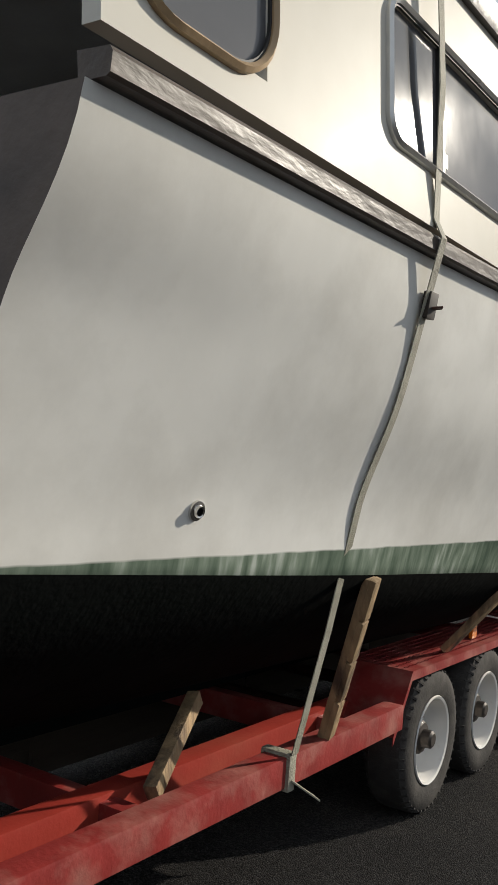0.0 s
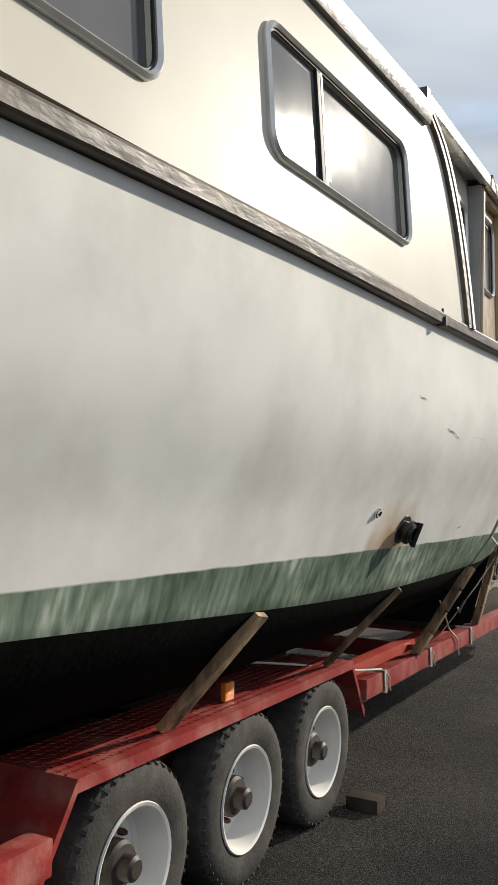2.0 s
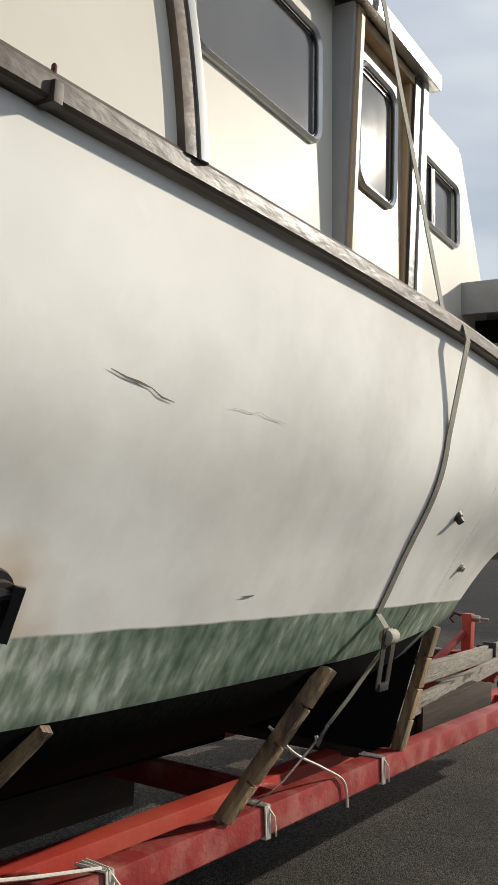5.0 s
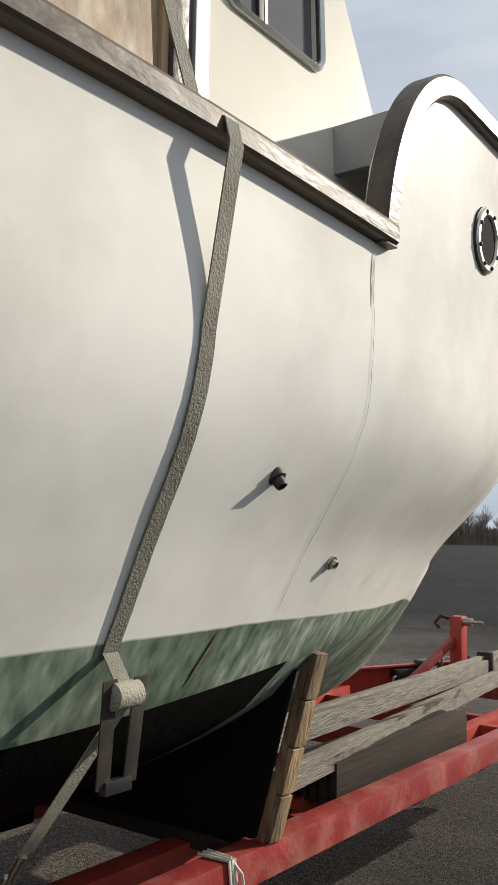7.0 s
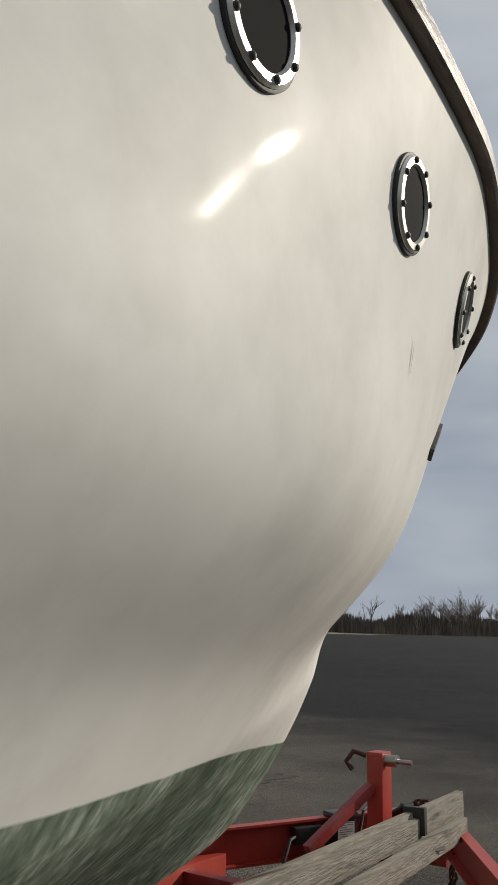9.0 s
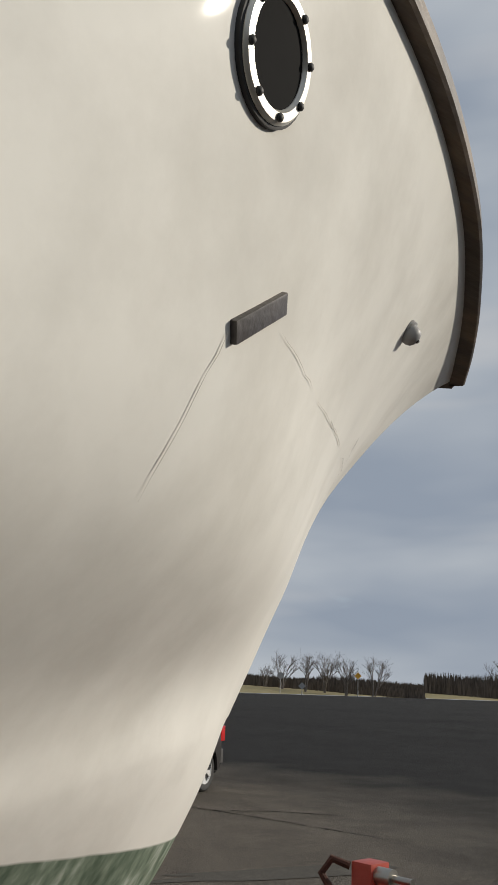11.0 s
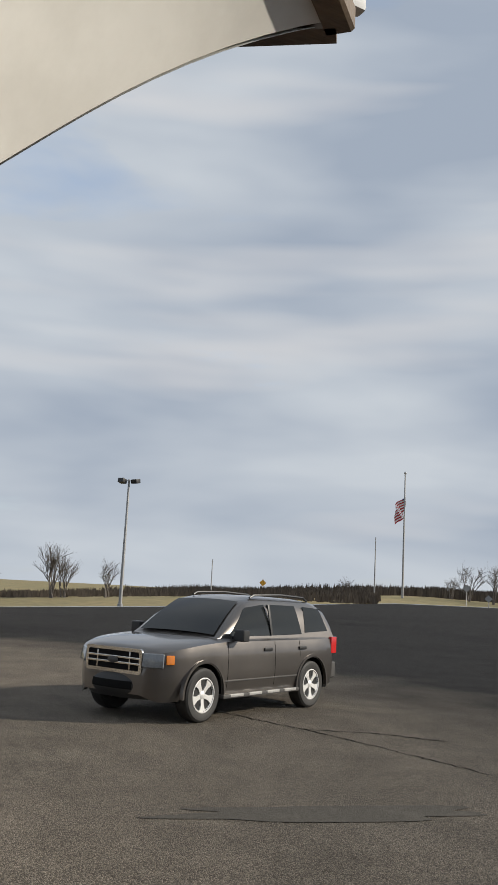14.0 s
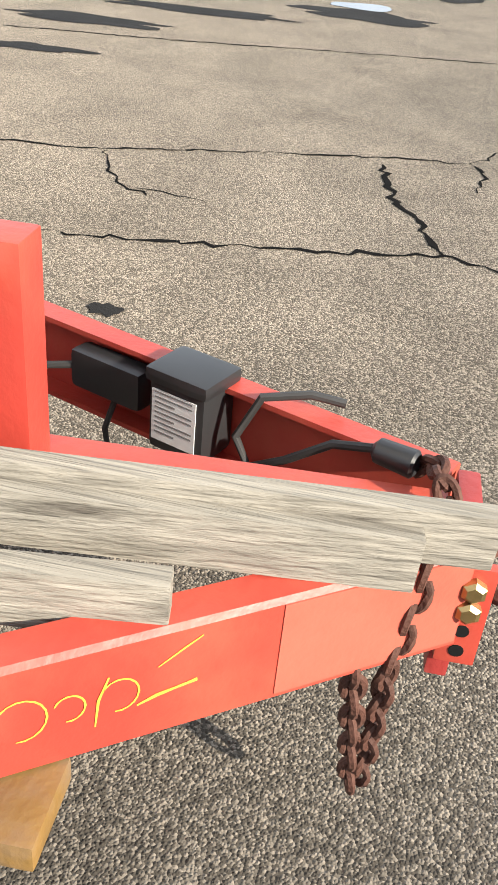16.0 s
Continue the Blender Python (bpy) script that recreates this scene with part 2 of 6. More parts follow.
def asphalt_material():
    """Worn asphalt: pale exposed aggregate in a dark binder, stains and damp patches."""
    m = mat("worn_asphalt", (0.0275, 0.0255, 0.0235), 0.9, 0, 0.25, 1.3, 0.0, 1.0, (0.019, 0.018, 0.017), 0.16, 0.5, 0.72, spec=0.12)
    m.node_tree.nodes["Principled BSDF"].inputs["Diffuse Roughness"].default_value = 1.0
    n, l = m.node_tree.nodes, m.node_tree.links
    b = n["Principled BSDF"]
    old = b.inputs["Base Color"].links[0].from_socket
    co = n.new("ShaderNodeTexCoord")
    v = n.new("ShaderNodeTexVoronoi")
    v.inputs["Scale"].default_value, v.inputs["Randomness"].default_value = 140.0, 1.0
    l.new(co.outputs["Object"], v.inputs["Vector"])
    sep = n.new("ShaderNodeSeparateColor")
    l.new(v.outputs["Color"], sep.inputs["Color"])
    pw = n.new("ShaderNodeMapRange")
    pw.inputs["From Min"].default_value, pw.inputs["From Max"].default_value = 0.35, 1.0
    pw.inputs["To Min"].default_value, pw.inputs["To Max"].default_value = 0.6, 2.3
    l.new(sep.outputs["Red"], pw.inputs["Value"])
    mul = n.new("ShaderNodeMix")
    mul.data_type, mul.blend_type = "RGBA", "MULTIPLY"
    mul.inputs["Factor"].default_value = 1.0
    l.new(old, mul.inputs[6]), l.new(pw.outputs["Result"], mul.inputs[7])
    # a wide area coloured paler for sun glare on the far asphalt, with a ragged edge
    off = n.new("ShaderNodeVectorMath")
    off.operation = "SUBTRACT"
    off.inputs[1].default_value = GLARE_AREA[0]
    l.new(co.outputs["Object"], off.inputs[0])
    sq = n.new("ShaderNodeVectorMath")
    sq.operation = "MULTIPLY"
    sq.inputs[1].default_value = GLARE_AREA[1]
    l.new(off.outputs[0], sq.inputs[0])
    ln = n.new("ShaderNodeVectorMath")
    ln.operation = "LENGTH"
    l.new(sq.outputs[0], ln.inputs[0])
    rag = n.new("ShaderNodeTexNoise")
    rag.inputs["Scale"].default_value, rag.inputs["Detail"].default_value = 0.5, 5.0
    l.new(co.outputs["Object"], rag.inputs["Vector"])
    ra = n.new("ShaderNodeMath")
    ra.operation = "MULTIPLY_ADD"
    ra.inputs[1].default_value = 0.5
    l.new(rag.outputs["Fac"], ra.inputs[0]), l.new(ln.outputs["Value"], ra.inputs[2])
    worn = n.new("ShaderNodeMapRange")
    worn.inputs["From Min"].default_value, worn.inputs["From Max"].default_value = 0.95, 1.35
    worn.inputs["To Min"].default_value, worn.inputs["To Max"].default_value = 1.0, 0.0
    l.new(ra.outputs[0], worn.inputs["Value"])
    pale = n.new("ShaderNodeMix")
    pale.data_type, pale.blend_type = "RGBA", "MULTIPLY"
    pale.inputs[7].default_value = (5.4, 4.95, 4.25, 1)
    l.new(worn.outputs["Result"], pale.inputs["Factor"]), l.new(mul.outputs[2], pale.inputs[6])
    l.new(pale.outputs[2], b.inputs["Base Color"])
    bp = n.new("ShaderNodeBump")
    bp.inputs["Strength"].default_value, bp.inputs["Distance"].default_value = 0.8, 0.008
    inv = n.new("ShaderNodeMath")
    inv.operation = "SUBTRACT"
    inv.inputs[0].default_value = 1.0
    l.new(v.outputs["Distance"], inv.inputs[1])
    l.new(inv.outputs[0], bp.inputs["Height"])
    l.new(bp.outputs["Normal"], b.inputs["Normal"])
    return m


M_ASPHALT = asphalt_material()
M_CRACK = mat("tar_filled_crack", (0.007, 0.0065, 0.006), 0.95, 0, 0.3, 8.0, spec=0.03)


def hull_material():
    """White topsides over green antifouling with chalky vertical scuffs, split at the painted waterline."""
    m = mat("hull_paint", (0.81, 0.795, 0.745), 0.42, 0, 0.08, 3.0, 0.42, 2.6, (0.63, 0.61, 0.56), 1.3, 0.44, 0.72, coat=0.03, spec=0.02)
    n, l = m.node_tree.nodes, m.node_tree.links
    b = n["Principled BSDF"]
    white = b.inputs["Base Color"].links[0].from_socket
    rough = b.inputs["Roughness"].links[0].from_socket
    co = n.new("ShaderNodeTexCoord")
    sep = n.new("ShaderNodeSeparateXYZ")
    l.new(co.outputs["Object"], sep.inputs["Vector"])
    wob = n.new("ShaderNodeTexNoise")
    wob.inputs["Scale"].default_value = 5.0
    l.new(co.outputs["Object"], wob.inputs["Vector"])
    add = n.new("ShaderNodeMath")
    add.operation = "MULTIPLY_ADD"
    add.inputs[1].default_value = 0.012
    # the painted waterline dips a little towards the stem
    dip = n.new("ShaderNodeMapRange")
    dip.inputs["From Min"].default_value, dip.inputs["From Max"].default_value = 9.2, 11.4
    dip.inputs["To Min"].default_value, dip.inputs["To Max"].default_value = 0.0, 0.06
    l.new(sep.outputs["Y"], dip.inputs["Value"])
    low = n.new("ShaderNodeMath")
    low.operation = "ADD"
    fore = n.new("ShaderNodeMapRange")
    fore.interpolation_type = "SMOOTHSTEP"
    fore.inputs["From Min"].default_value, fore.inputs["From Max"].default_value = 11.0, 12.8
    fore.inputs["To Min"].default_value, fore.inputs["To Max"].default_value = 0.0, 0.12
    l.new(sep.outputs["Y"], fore.inputs["Value"])
    both = n.new("ShaderNodeMath")
    l.new(dip.outputs["Result"], both.inputs[0]), l.new(fore.outputs["Result"], both.inputs[1])
    l.new(sep.outputs["Z"], low.inputs[0]), l.new(both.outputs[0], low.inputs[1])
    l.new(wob.outputs["Fac"], add.inputs[0]), l.new(low.outputs[0], add.inputs[2])
    edge = n.new("ShaderNodeMapRange")
    edge.inputs["From Min"].default_value, edge.inputs["From Max"].default_value = 1.440, 1.447
    l.new(add.outputs[0], edge.inputs["Value"])
    # scuffs
    mp = n.new("ShaderNodeMapping")
    mp.inputs["Scale"].default_value = (16, 16, 1.6)
    mp.inputs["Rotation"].default_value = (0.5, 0, 0)
    l.new(co.outputs["Object"], mp.inputs["Vector"])
    sc = n.new("ShaderNodeTexNoise")
    sc.inputs["Scale"].default_value, sc.inputs["Detail"].default_value = 1.6, 7.0
    l.new(mp.outputs["Vector"], sc.inputs["Vector"])
    bl = n.new("ShaderNodeTexNoise")
    bl.inputs["Scale"].default_value, bl.inputs["Detail"].default_value = 2.2, 4.0
    l.new(co.outputs["Object"], bl.inputs["Vector"])
    ms = n.new("ShaderNodeMath")
    ms.operation = "MULTIPLY"
    l.new(sc.outputs["Fac"], ms.inputs[0]), l.new(bl.outputs["Fac"], ms.inputs[1])
    rp = n.new("ShaderNodeValToRGB")
    e = rp.color_ramp.elements
    e[0].position, e[0].color = 0.14, (0.080, 0.114, 0.082, 1)
    e[1].position, e[1].color = 0.42, (0.46, 0.50, 0.44, 1)
    k = rp.color_ramp.elements.new(0.28)
    k.color = (0.205, 0.255, 0.195, 1)
    l.new(ms.outputs[0], rp.inputs["Fac"])
    # rusty streak below and round the exhaust outlet
    dist = n.new("ShaderNodeVectorMath")
    dist.operation = "SUBTRACT"
    dist.inputs[1].default_value = (1.6, 6.52, 1.47)
    l.new(co.outputs["Object"], dist.inputs[0])
    sq = n.new("ShaderNodeVectorMath")
    sq.operation = "MULTIPLY"
    sq.inputs[1].default_value = (0.5, 2.7, 4.6)
    l.new(dist.outputs[0], sq.inputs[0])
    ln = n.new("ShaderNodeVectorMath")
    ln.operation = "LENGTH"
    l.new(sq.outputs[0], ln.inputs[0])
    sub_ = n.new("ShaderNodeMath")
    sub_.operation = "MULTIPLY_ADD"
    sub_.inputs[1].default_value = 1.1
    l.new(wob.outputs["Fac"], sub_.inputs[0]), l.new(ln.outputs["Value"], sub_.inputs[2])
    rs = n.new("ShaderNodeMapRange")
    rs.inputs["From Min"].default_value, rs.inputs["From Max"].default_value = 0.75, 1.5
    rs.inputs["To Min"].default_value, rs.inputs["To Max"].default_value = 0.8, 0.0
    l.new(sub_.outputs[0], rs.inputs["Value"])
    stain = n.new("ShaderNodeMix")
    stain.data_type = "RGBA"
    stain.inputs[7].default_value = (0.42, 0.24, 0.09, 1)
    l.new(rs.outputs["Result"], stain.inputs["Factor"]), l.new(white, stain.inputs[6])
    white = stain.outputs[2]
    mix = n.new("ShaderNodeMix")
    mix.data_type = "RGBA"
    l.new(edge.outputs["Result"], mix.inputs["Factor"])
    l.new(rp.outputs["Color"], mix.inputs[6]), l.new(white, mix.inputs[7])
    l.new(mix.outputs[2], b.inputs["Base Color"])
    rm = n.new("ShaderNodeMix")
    rm.inputs[2].default_value = 0.6
    l.new(edge.outputs["Result"], rm.inputs["Factor"])
    l.new(rough, rm.inputs[3])
    l.new(rm.outputs[0], b.inputs["Roughness"])
    return m


M_HULL = hull_material()
# near-black bottom: deep shade under the hull put into the paint colour
M_BOTTOM = mat("shaded_antifouling", (0.0055, 0.0065, 0.006), 0.9, 0, 0.4, 5.0, 0.3, 30.0, (0.004, 0.0045, 0.004), 1.0, spec=0.03)


# ---- builders ----
def shade(ob, angle=35):
    for p in ob.data.polygons:
        p.use_smooth = True
    ob.data.set_sharp_from_angle(angle=radians(angle))
    return ob


def part(name, bm, material, parent=None, label="", at=None, angle=35):
    me = bpy.data.meshes.new(name)
    bmesh.ops.recalc_face_normals(bm, faces=bm.faces[:])
    bm.to_mesh(me)
    bm.free()
    me.materials.append(material)
    ob = new(name, me)
    if at is not None:
        ob.matrix_basis = at
    if parent is not None:
        ob.parent = parent
    if label:
        ob["label"] = label
    return shade(ob, angle)


def thing(name, label, category, group="", kind="", at=None):
    ob = new(name)
    if at is not None:
        ob.matrix_basis = at
    return tagged(ob, label, category, group, kind)


def box(x0, x1, y0, y1, z0, z1, bevel=0.0, bm=None, seg=2, m=None):
    bm = bm or bmesh.new()
    r = bmesh.ops.create_cube(bm, size=1.0)
    vs = r["verts"]
    bmesh.ops.scale(bm, vec=(abs(x1 - x0), abs(y1 - y0), abs(z1 - z0)), verts=vs)
    bmesh.ops.translate(bm, vec=((x0 + x1) / 2, (y0 + y1) / 2, (z0 + z1) / 2), verts=vs)
    if bevel:
        es = list({e for v in vs for e in v.link_edges})
        r = bmesh.ops.bevel(bm, geom=es, offset=bevel, segments=seg, affect="EDGES", profile=0.7)
        vs = list({v for f in r["faces"] for v in f.verts} | {v for v in vs if v.is_valid})
    if m is not None:
        bmesh.ops.transform(bm, matrix=m, verts=vs)
    return bm


def beam(a, b, w, h, bevel=0.004, bm=None, roll=0.0, up=(0, 0, 1)):
    """A squared timber or steel section of width w and height h from a to b."""
    a, b = Vector(a), Vector(b)
    d = (b - a)
    y = d.normalized()
    x = y.cross(Vector(up)).normalized()
    z = x.cross(y)
    m = Matrix((x, y, z)).transposed().to_4x4()
    m.translation = (a + b) / 2
    m = m @ pose(0, 0, 0, 0, roll, 0)
    return box(-w / 2, w / 2, -d.length / 2, d.length / 2, -h / 2, h / 2, bevel, bm, m=m)


def lathe(profile, bm=None, seg=32, m=None, caps=True):
    """Turn (radius, height) pairs round the z axis."""
    bm = bm or bmesh.new()
    rings = []
    for r, z in profile:
        rings.append([bm.verts.new((r * math.cos(2 * math.pi * i / seg), r * math.sin(2 * math.pi * i / seg), z)) for i in range(seg)])
    for p, q in zip(rings, rings[1:]):
        for i in range(seg):
            bm.faces.new((p[i], p[(i + 1) % seg], q[(i + 1) % seg], q[i]))
    for ring in (rings[0], rings[-1]):
        if caps and (ring[0].co - ring[seg // 2].co).length > 1e-5:
            bm.faces.new(ring)
    if m is not None:
        bmesh.ops.transform(bm, matrix=m, verts=[v for ring in rings for v in ring])
    return bm


def tube(points, r, bm=None, seg=8, closed=False, taper=1.0):
    """A round bar through the points."""
    bm = bm or bmesh.new()
    pts = [Vector(p) for p in points]
    rings = []
    side = None
    for i, p in enumerate(pts):
        if closed:
            d = pts[(i + 1) % len(pts)] - pts[i - 1]
        else:
            d = pts[min(i + 1, len(pts) - 1)] - pts[max(i - 1, 0)]
        d.normalize()
        if side is None:
            side = d.orthogonal().normalized()
        side = (side - d * side.dot(d)).normalized()
        up = d.cross(side)
        k = r * (1 + (taper - 1) * i / max(len(pts) - 1, 1))
        rings.append([bm.verts.new(p + (side * math.cos(2 * math.pi * j / seg) + up * math.sin(2 * math.pi * j / seg)) * k) for j in range(seg)])
    pairs = list(zip(rings, rings[1:])) + ([(rings[-1], rings[0])] if closed else [])
    for p, q in pairs:
        for j in range(seg):
            bm.faces.new((p[j], p[(j + 1) % seg], q[(j + 1) % seg], q[j]))
    if not closed:
        bm.faces.new(rings[0]), bm.faces.new(rings[-1])
    return bm


def ribbon(points, normals, width_dir, w, t, bm=None):
    """A flat strap of width w and thickness t along points; width_dir spans the width."""
    bm = bm or bmesh.new()
    rings = []
    for p, nn in zip(points, normals):
        p, nn, wd = Vector(p), Vector(nn).normalized(), Vector(width_dir).normalized()
        rings.append([bm.verts.new(p + wd * sx * w / 2 + nn * sz * t) for sx, sz in ((-1, 0), (1, 0), (1, 1), (-1, 1))])
    for p, q in zip(rings, rings[1:]):
        for j in range(4):
            bm.faces.new((p[j], p[(j + 1) % 4], q[(j + 1) % 4], q[j]))
    bm.faces.new(rings[0]), bm.faces.new(rings[-1])
    return bm


def grid(fn, nu, nv, bm=None, thick=None):
    """A sheet fn(u, v) with u, v from 0 to 1."""
    bm = bm or bmesh.new()
    vs = [[bm.verts.new(fn(i / nu, j / nv)) for j in range(nv + 1)] for i in range(nu + 1)]
    for i in range(nu):
        for j in range(nv):
            bm.faces.new((vs[i][j], vs[i + 1][j], vs[i + 1][j + 1], vs[i][j + 1]))
    return bm


def outline(w, h, r, seg=6):
    """Rounded rectangle, counter-clockwise, in the plane of (u, v)."""
    out = []
    for cx, cy, a0 in ((w / 2 - r, h / 2 - r, 0), (-w / 2 + r, h / 2 - r, 90), (-w / 2 + r, -h / 2 + r, 180), (w / 2 - r, -h / 2 + r, 270)):
        for k in range(seg + 1):
            a = radians(a0 + 90 * k / seg)
            out.append((cx + r * math.cos(a), cy + r * math.sin(a)))
    return out


def slab(loop, depth, bm=None, m=None):
    """A plate with the outline loop (u, v), from 0 to depth along the third axis."""
    bm = bm or bmesh.new()
    a = [bm.verts.new((u, v, 0)) for u, v in loop]
    b = [bm.verts.new((u, v, depth)) for u, v in loop]
    n = len(loop)
    bm.faces.new(a), bm.faces.new(b)
    for i in range(n):
        bm.faces.new((a[i], a[(i + 1) % n], b[(i + 1) % n], b[i]))
    if m is not None:
        bmesh.ops.transform(bm, matrix=m, verts=a + b)
    return bm


def ring_frame(outer, inner, depth, bm=None, m=None, bulge=0.0):
    """A frame between two outlines of equal count, with a rounded face."""
    bm = bm or bmesh.new()
    n = len(outer)
    mid = [((a[0] + b[0]) / 2, (a[1] + b[1]) / 2) for a, b in zip(outer, inner)]
    rows = [[bm.verts.new((u, v, 0)) for u, v in outer], [bm.verts.new((u, v, depth)) for u, v in outer],
            [bm.verts.new((u, v, depth + bulge)) for u, v in mid],
            [bm.verts.new((u, v, depth)) for u, v in inner], [bm.verts.new((u, v, 0)) for u, v in inner]]
    for p, q in zip(rows, rows[1:] + rows[:1]):
        for i in range(n):
            bm.faces.new((p[i], p[(i + 1) % n], q[(i + 1) % n], q[i]))
    if m is not None:
        bmesh.ops.transform(bm, matrix=m, verts=[v for r in rows for v in r])
    return bm


def smooth_curve(xs, ys):
    """A monotone cubic through the knots (xs, ys); returns a function."""
    xs, ys = np.array(xs, float), np.array(ys, float)
    h, d = np.diff(xs), np.diff(ys) / np.diff(xs)
    s = np.zeros(len(xs))
    s[0], s[-1] = d[0], d[-1]
    for i in range(1, len(xs) - 1):
        s[i] = 0 if d[i - 1] * d[i] <= 0 else 3 * (h[i - 1] + h[i]) / ((2 * h[i] + h[i - 1]) / d[i - 1] + (h[i] + 2 * h[i - 1]) / d[i])

    def f(x):
        x = min(max(x, xs[0]), xs[-1])
        i = min(int(np.searchsorted(xs, x, side="right")) - 1, len(xs) - 2)
        t = (x - xs[i]) / h[i]
        return float((1 + 2 * t) * (1 - t) ** 2 * ys[i] + t * (1 - t) ** 2 * h[i] * s[i] + t * t * (3 - 2 * t) * ys[i + 1] + t * t * (t - 1) * h[i] * s[i + 1])
    return f


# ---- ground ----
def step(a, b, x):
    t = min(max((x - a) / (b - a), 0), 1)
    return t * t * (3 - 2 * t)


def terrain(x, y):
    """Level round the boat, falling away gently far off to port."""
    return max(min(0.038 * x + 0.0407 * y, 0.25), -6.0) * step(25, 75, math.hypot(x, y - 10))


LOT_R = smooth_curve([-180, -60, 0, 25, 42, 50, 62, 85, 120, 180], [110, 120, 190, 188, 150, 128, 101, 108, 110, 110])


def far_h(x, y):
    """The verge: a low bank beyond the asphalt."""
    r = math.hypot(x, y - 10)
    az = math.degrees(math.atan2(-x, y - 10))
    return terrain(x, y) + 0.05 + 1.1 * step(0, 26, r - LOT_R(az))


lot = thing("parking_lot", "wide worn asphalt lot with pale aggregate and cracks", "pavement", kind="structure")


def lot_point(u, v):
    az = -180 + 360 * u
    r = LOT_R(az) * v ** 2.2
    x, y = -r * math.sin(radians(az)), 10 + r * math.cos(radians(az))
    return (x, y, terrain(x, y))


def ground_point(u, v):
    az = -180 + 360 * u
    r = (LOT_R(az) - 2) * 1.004 + 900 * v ** 2.5
    x, y = -r * math.sin(radians(az)), 10 + r * math.cos(radians(az))
    return (x, y, far_h(x, y))


part("asphalt", grid(lot_point, 120, 26), M_ASPHALT, lot)
ground = part("ground", grid(ground_point, 120, 20), M_GRASS)
tagged(ground, "flat dormant grass verge and fields reaching the horizon", "ground", kind="structure")

# ---- the boat ----
XC = 0.22                            # centreline
AFT = 1.84
B_CHINE = smooth_curve([1.84, 4, 6.9, 8.4, 9.9, 11.1, 12.05, 12.45, 12.77], [1.07, 1.20, 1.265, 1.27, 1.12, 0.80, 0.485, 0.285, 0.012])
Z_CHINE = smooth_curve([1.84, 4, 6.9, 8.4, 9.9, 11.1, 12.05, 12.77], [1.43, 1.32, 1.215, 1.235, 1.30, 1.38, 1.50, 1.60])
B_LOW = smooth_curve([1.84, 4, 6.2, 7.6, 8.6, 9.5, 10.4, 11.2, 12.0, 12.45, 12.85], [1.10, 1.265, 1.40, 1.45, 1.44, 1.37, 1.20, 0.94, 0.59, 0.345, 0.012])
B_MID = smooth_curve([1.84, 4, 6.9, 8.4, 9.5, 10.5, 11.5, 12.3, 13.0], [1.21, 1.40, 1.56, 1.60, 1.59, 1.48, 1.15, 0.67, 0.012])
B_DECK = smooth_curve([1.84, 3.4, 5, 6.5, 8, 9.3, 10.2, 11.05, 11.75, 12.4, 12.9, 13.30], [1.385, 1.43, 1.52, 1.57, 1.62, 1.63, 1.58, 1.45, 1.22, 0.82, 0.42, 0.012])
B_TOP = smooth_curve([1.84, 6.5, 9.3, 10.3, 11.3, 12.1, 12.8, 13.4, 13.85, 14.12], [1.35, 1.57, 1.64, 1.62, 1.51, 1.265, 0.94, 0.56, 0.23, 0.012])
RAIL_Z = smooth_curve([1.8, 4, 6.5, 8.5, 9.4], [2.445, 2.485, 2.51, 2.525, 2.505])
LEVELS = [(B_CHINE, 12.77, Z_CHINE), (B_LOW, 12.85, lambda y: 1.62 + 0.12 * step(11.0, 12.85, y)), (B_MID, 13.0, lambda y: 2.0),
          (B_DECK, 13.30, lambda y: RAIL_Z(y) - 0.03), (B_TOP, 14.12, lambda y: 3.12)]


def hull_point(u, v, side=1):
    """The outer skin: u from the transom to the stem, v from the chine (0) over the deck edge (3) to the bulwark's top (4)."""
    pts = []
    at = AFT + (13.30 - AFT) * u
    for b, end, z in LEVELS:
        y = at + (end - 13.30) * step(10.2, 13.30, at)
        pts.append(Vector((b(y), y, z(y))))
    pts = [pts[0] * 2 - pts[1]] + pts + [pts[-1] * 2 - pts[-2] + Vector((0, 0.8 * step(11.5, 13.3, at) ** 2, 0))]
    i = min(int(v), 3)
    t = v - i
    a, b, c, d = pts[i], pts[i + 1], pts[i + 2], pts[i + 3]
    p = 0.5 * ((2 * b) + (c - a) * t + (2 * a - 5 * b + 4 * c - d) * t * t + (3 * b - a - 3 * c + d) * t * t * t)
    return Vector((XC + side * max(p.x, 0.005), p.y, p.z))


def hull_uv(y, z):
    u, v = 0.5, 2.0
    for _ in range(5):
        lo, hi = 0.0, 1.0
        for _ in range(14):
            u = (lo + hi) / 2
            if hull_point(u, v).y < y:
                lo = u
            else:
                hi = u
        lo, hi = 0.0, 4.0
        for _ in range(14):
            v = (lo + hi) / 2
            if hull_point(u, v).z < z:
                lo = v
            else:
                hi = v
    return u, v


def hull_at(y, z):
    """A place on the starboard skin and its outward normal."""
    u, v = hull_uv(y, z)
    p = hull_point(u, v)
    du = hull_point(min(u + 0.004, 1), v) - hull_point(max(u - 0.004, 0), v)
    dv = hull_point(u, min(v + 0.02, 4)) - hull_point(u, max(v - 0.02, 0))
    n = du.cross(dv).normalized()
    return p, n if n.x > 0 else -n


def on_hull(y, z, spin=0.0, lift=0.0):
    """A pose on the skin: local z points outwards, local y up along the skin."""
    p, n = hull_at(y, z)
    x = Vector((0, 0, 1)).cross(n).normalized()
    m = Matrix((x, n.cross(x), n)).transposed().to_4x4()
    m.translation = p + n * lift
    return m @ pose(0, 0, 0, 0, 0, spin)


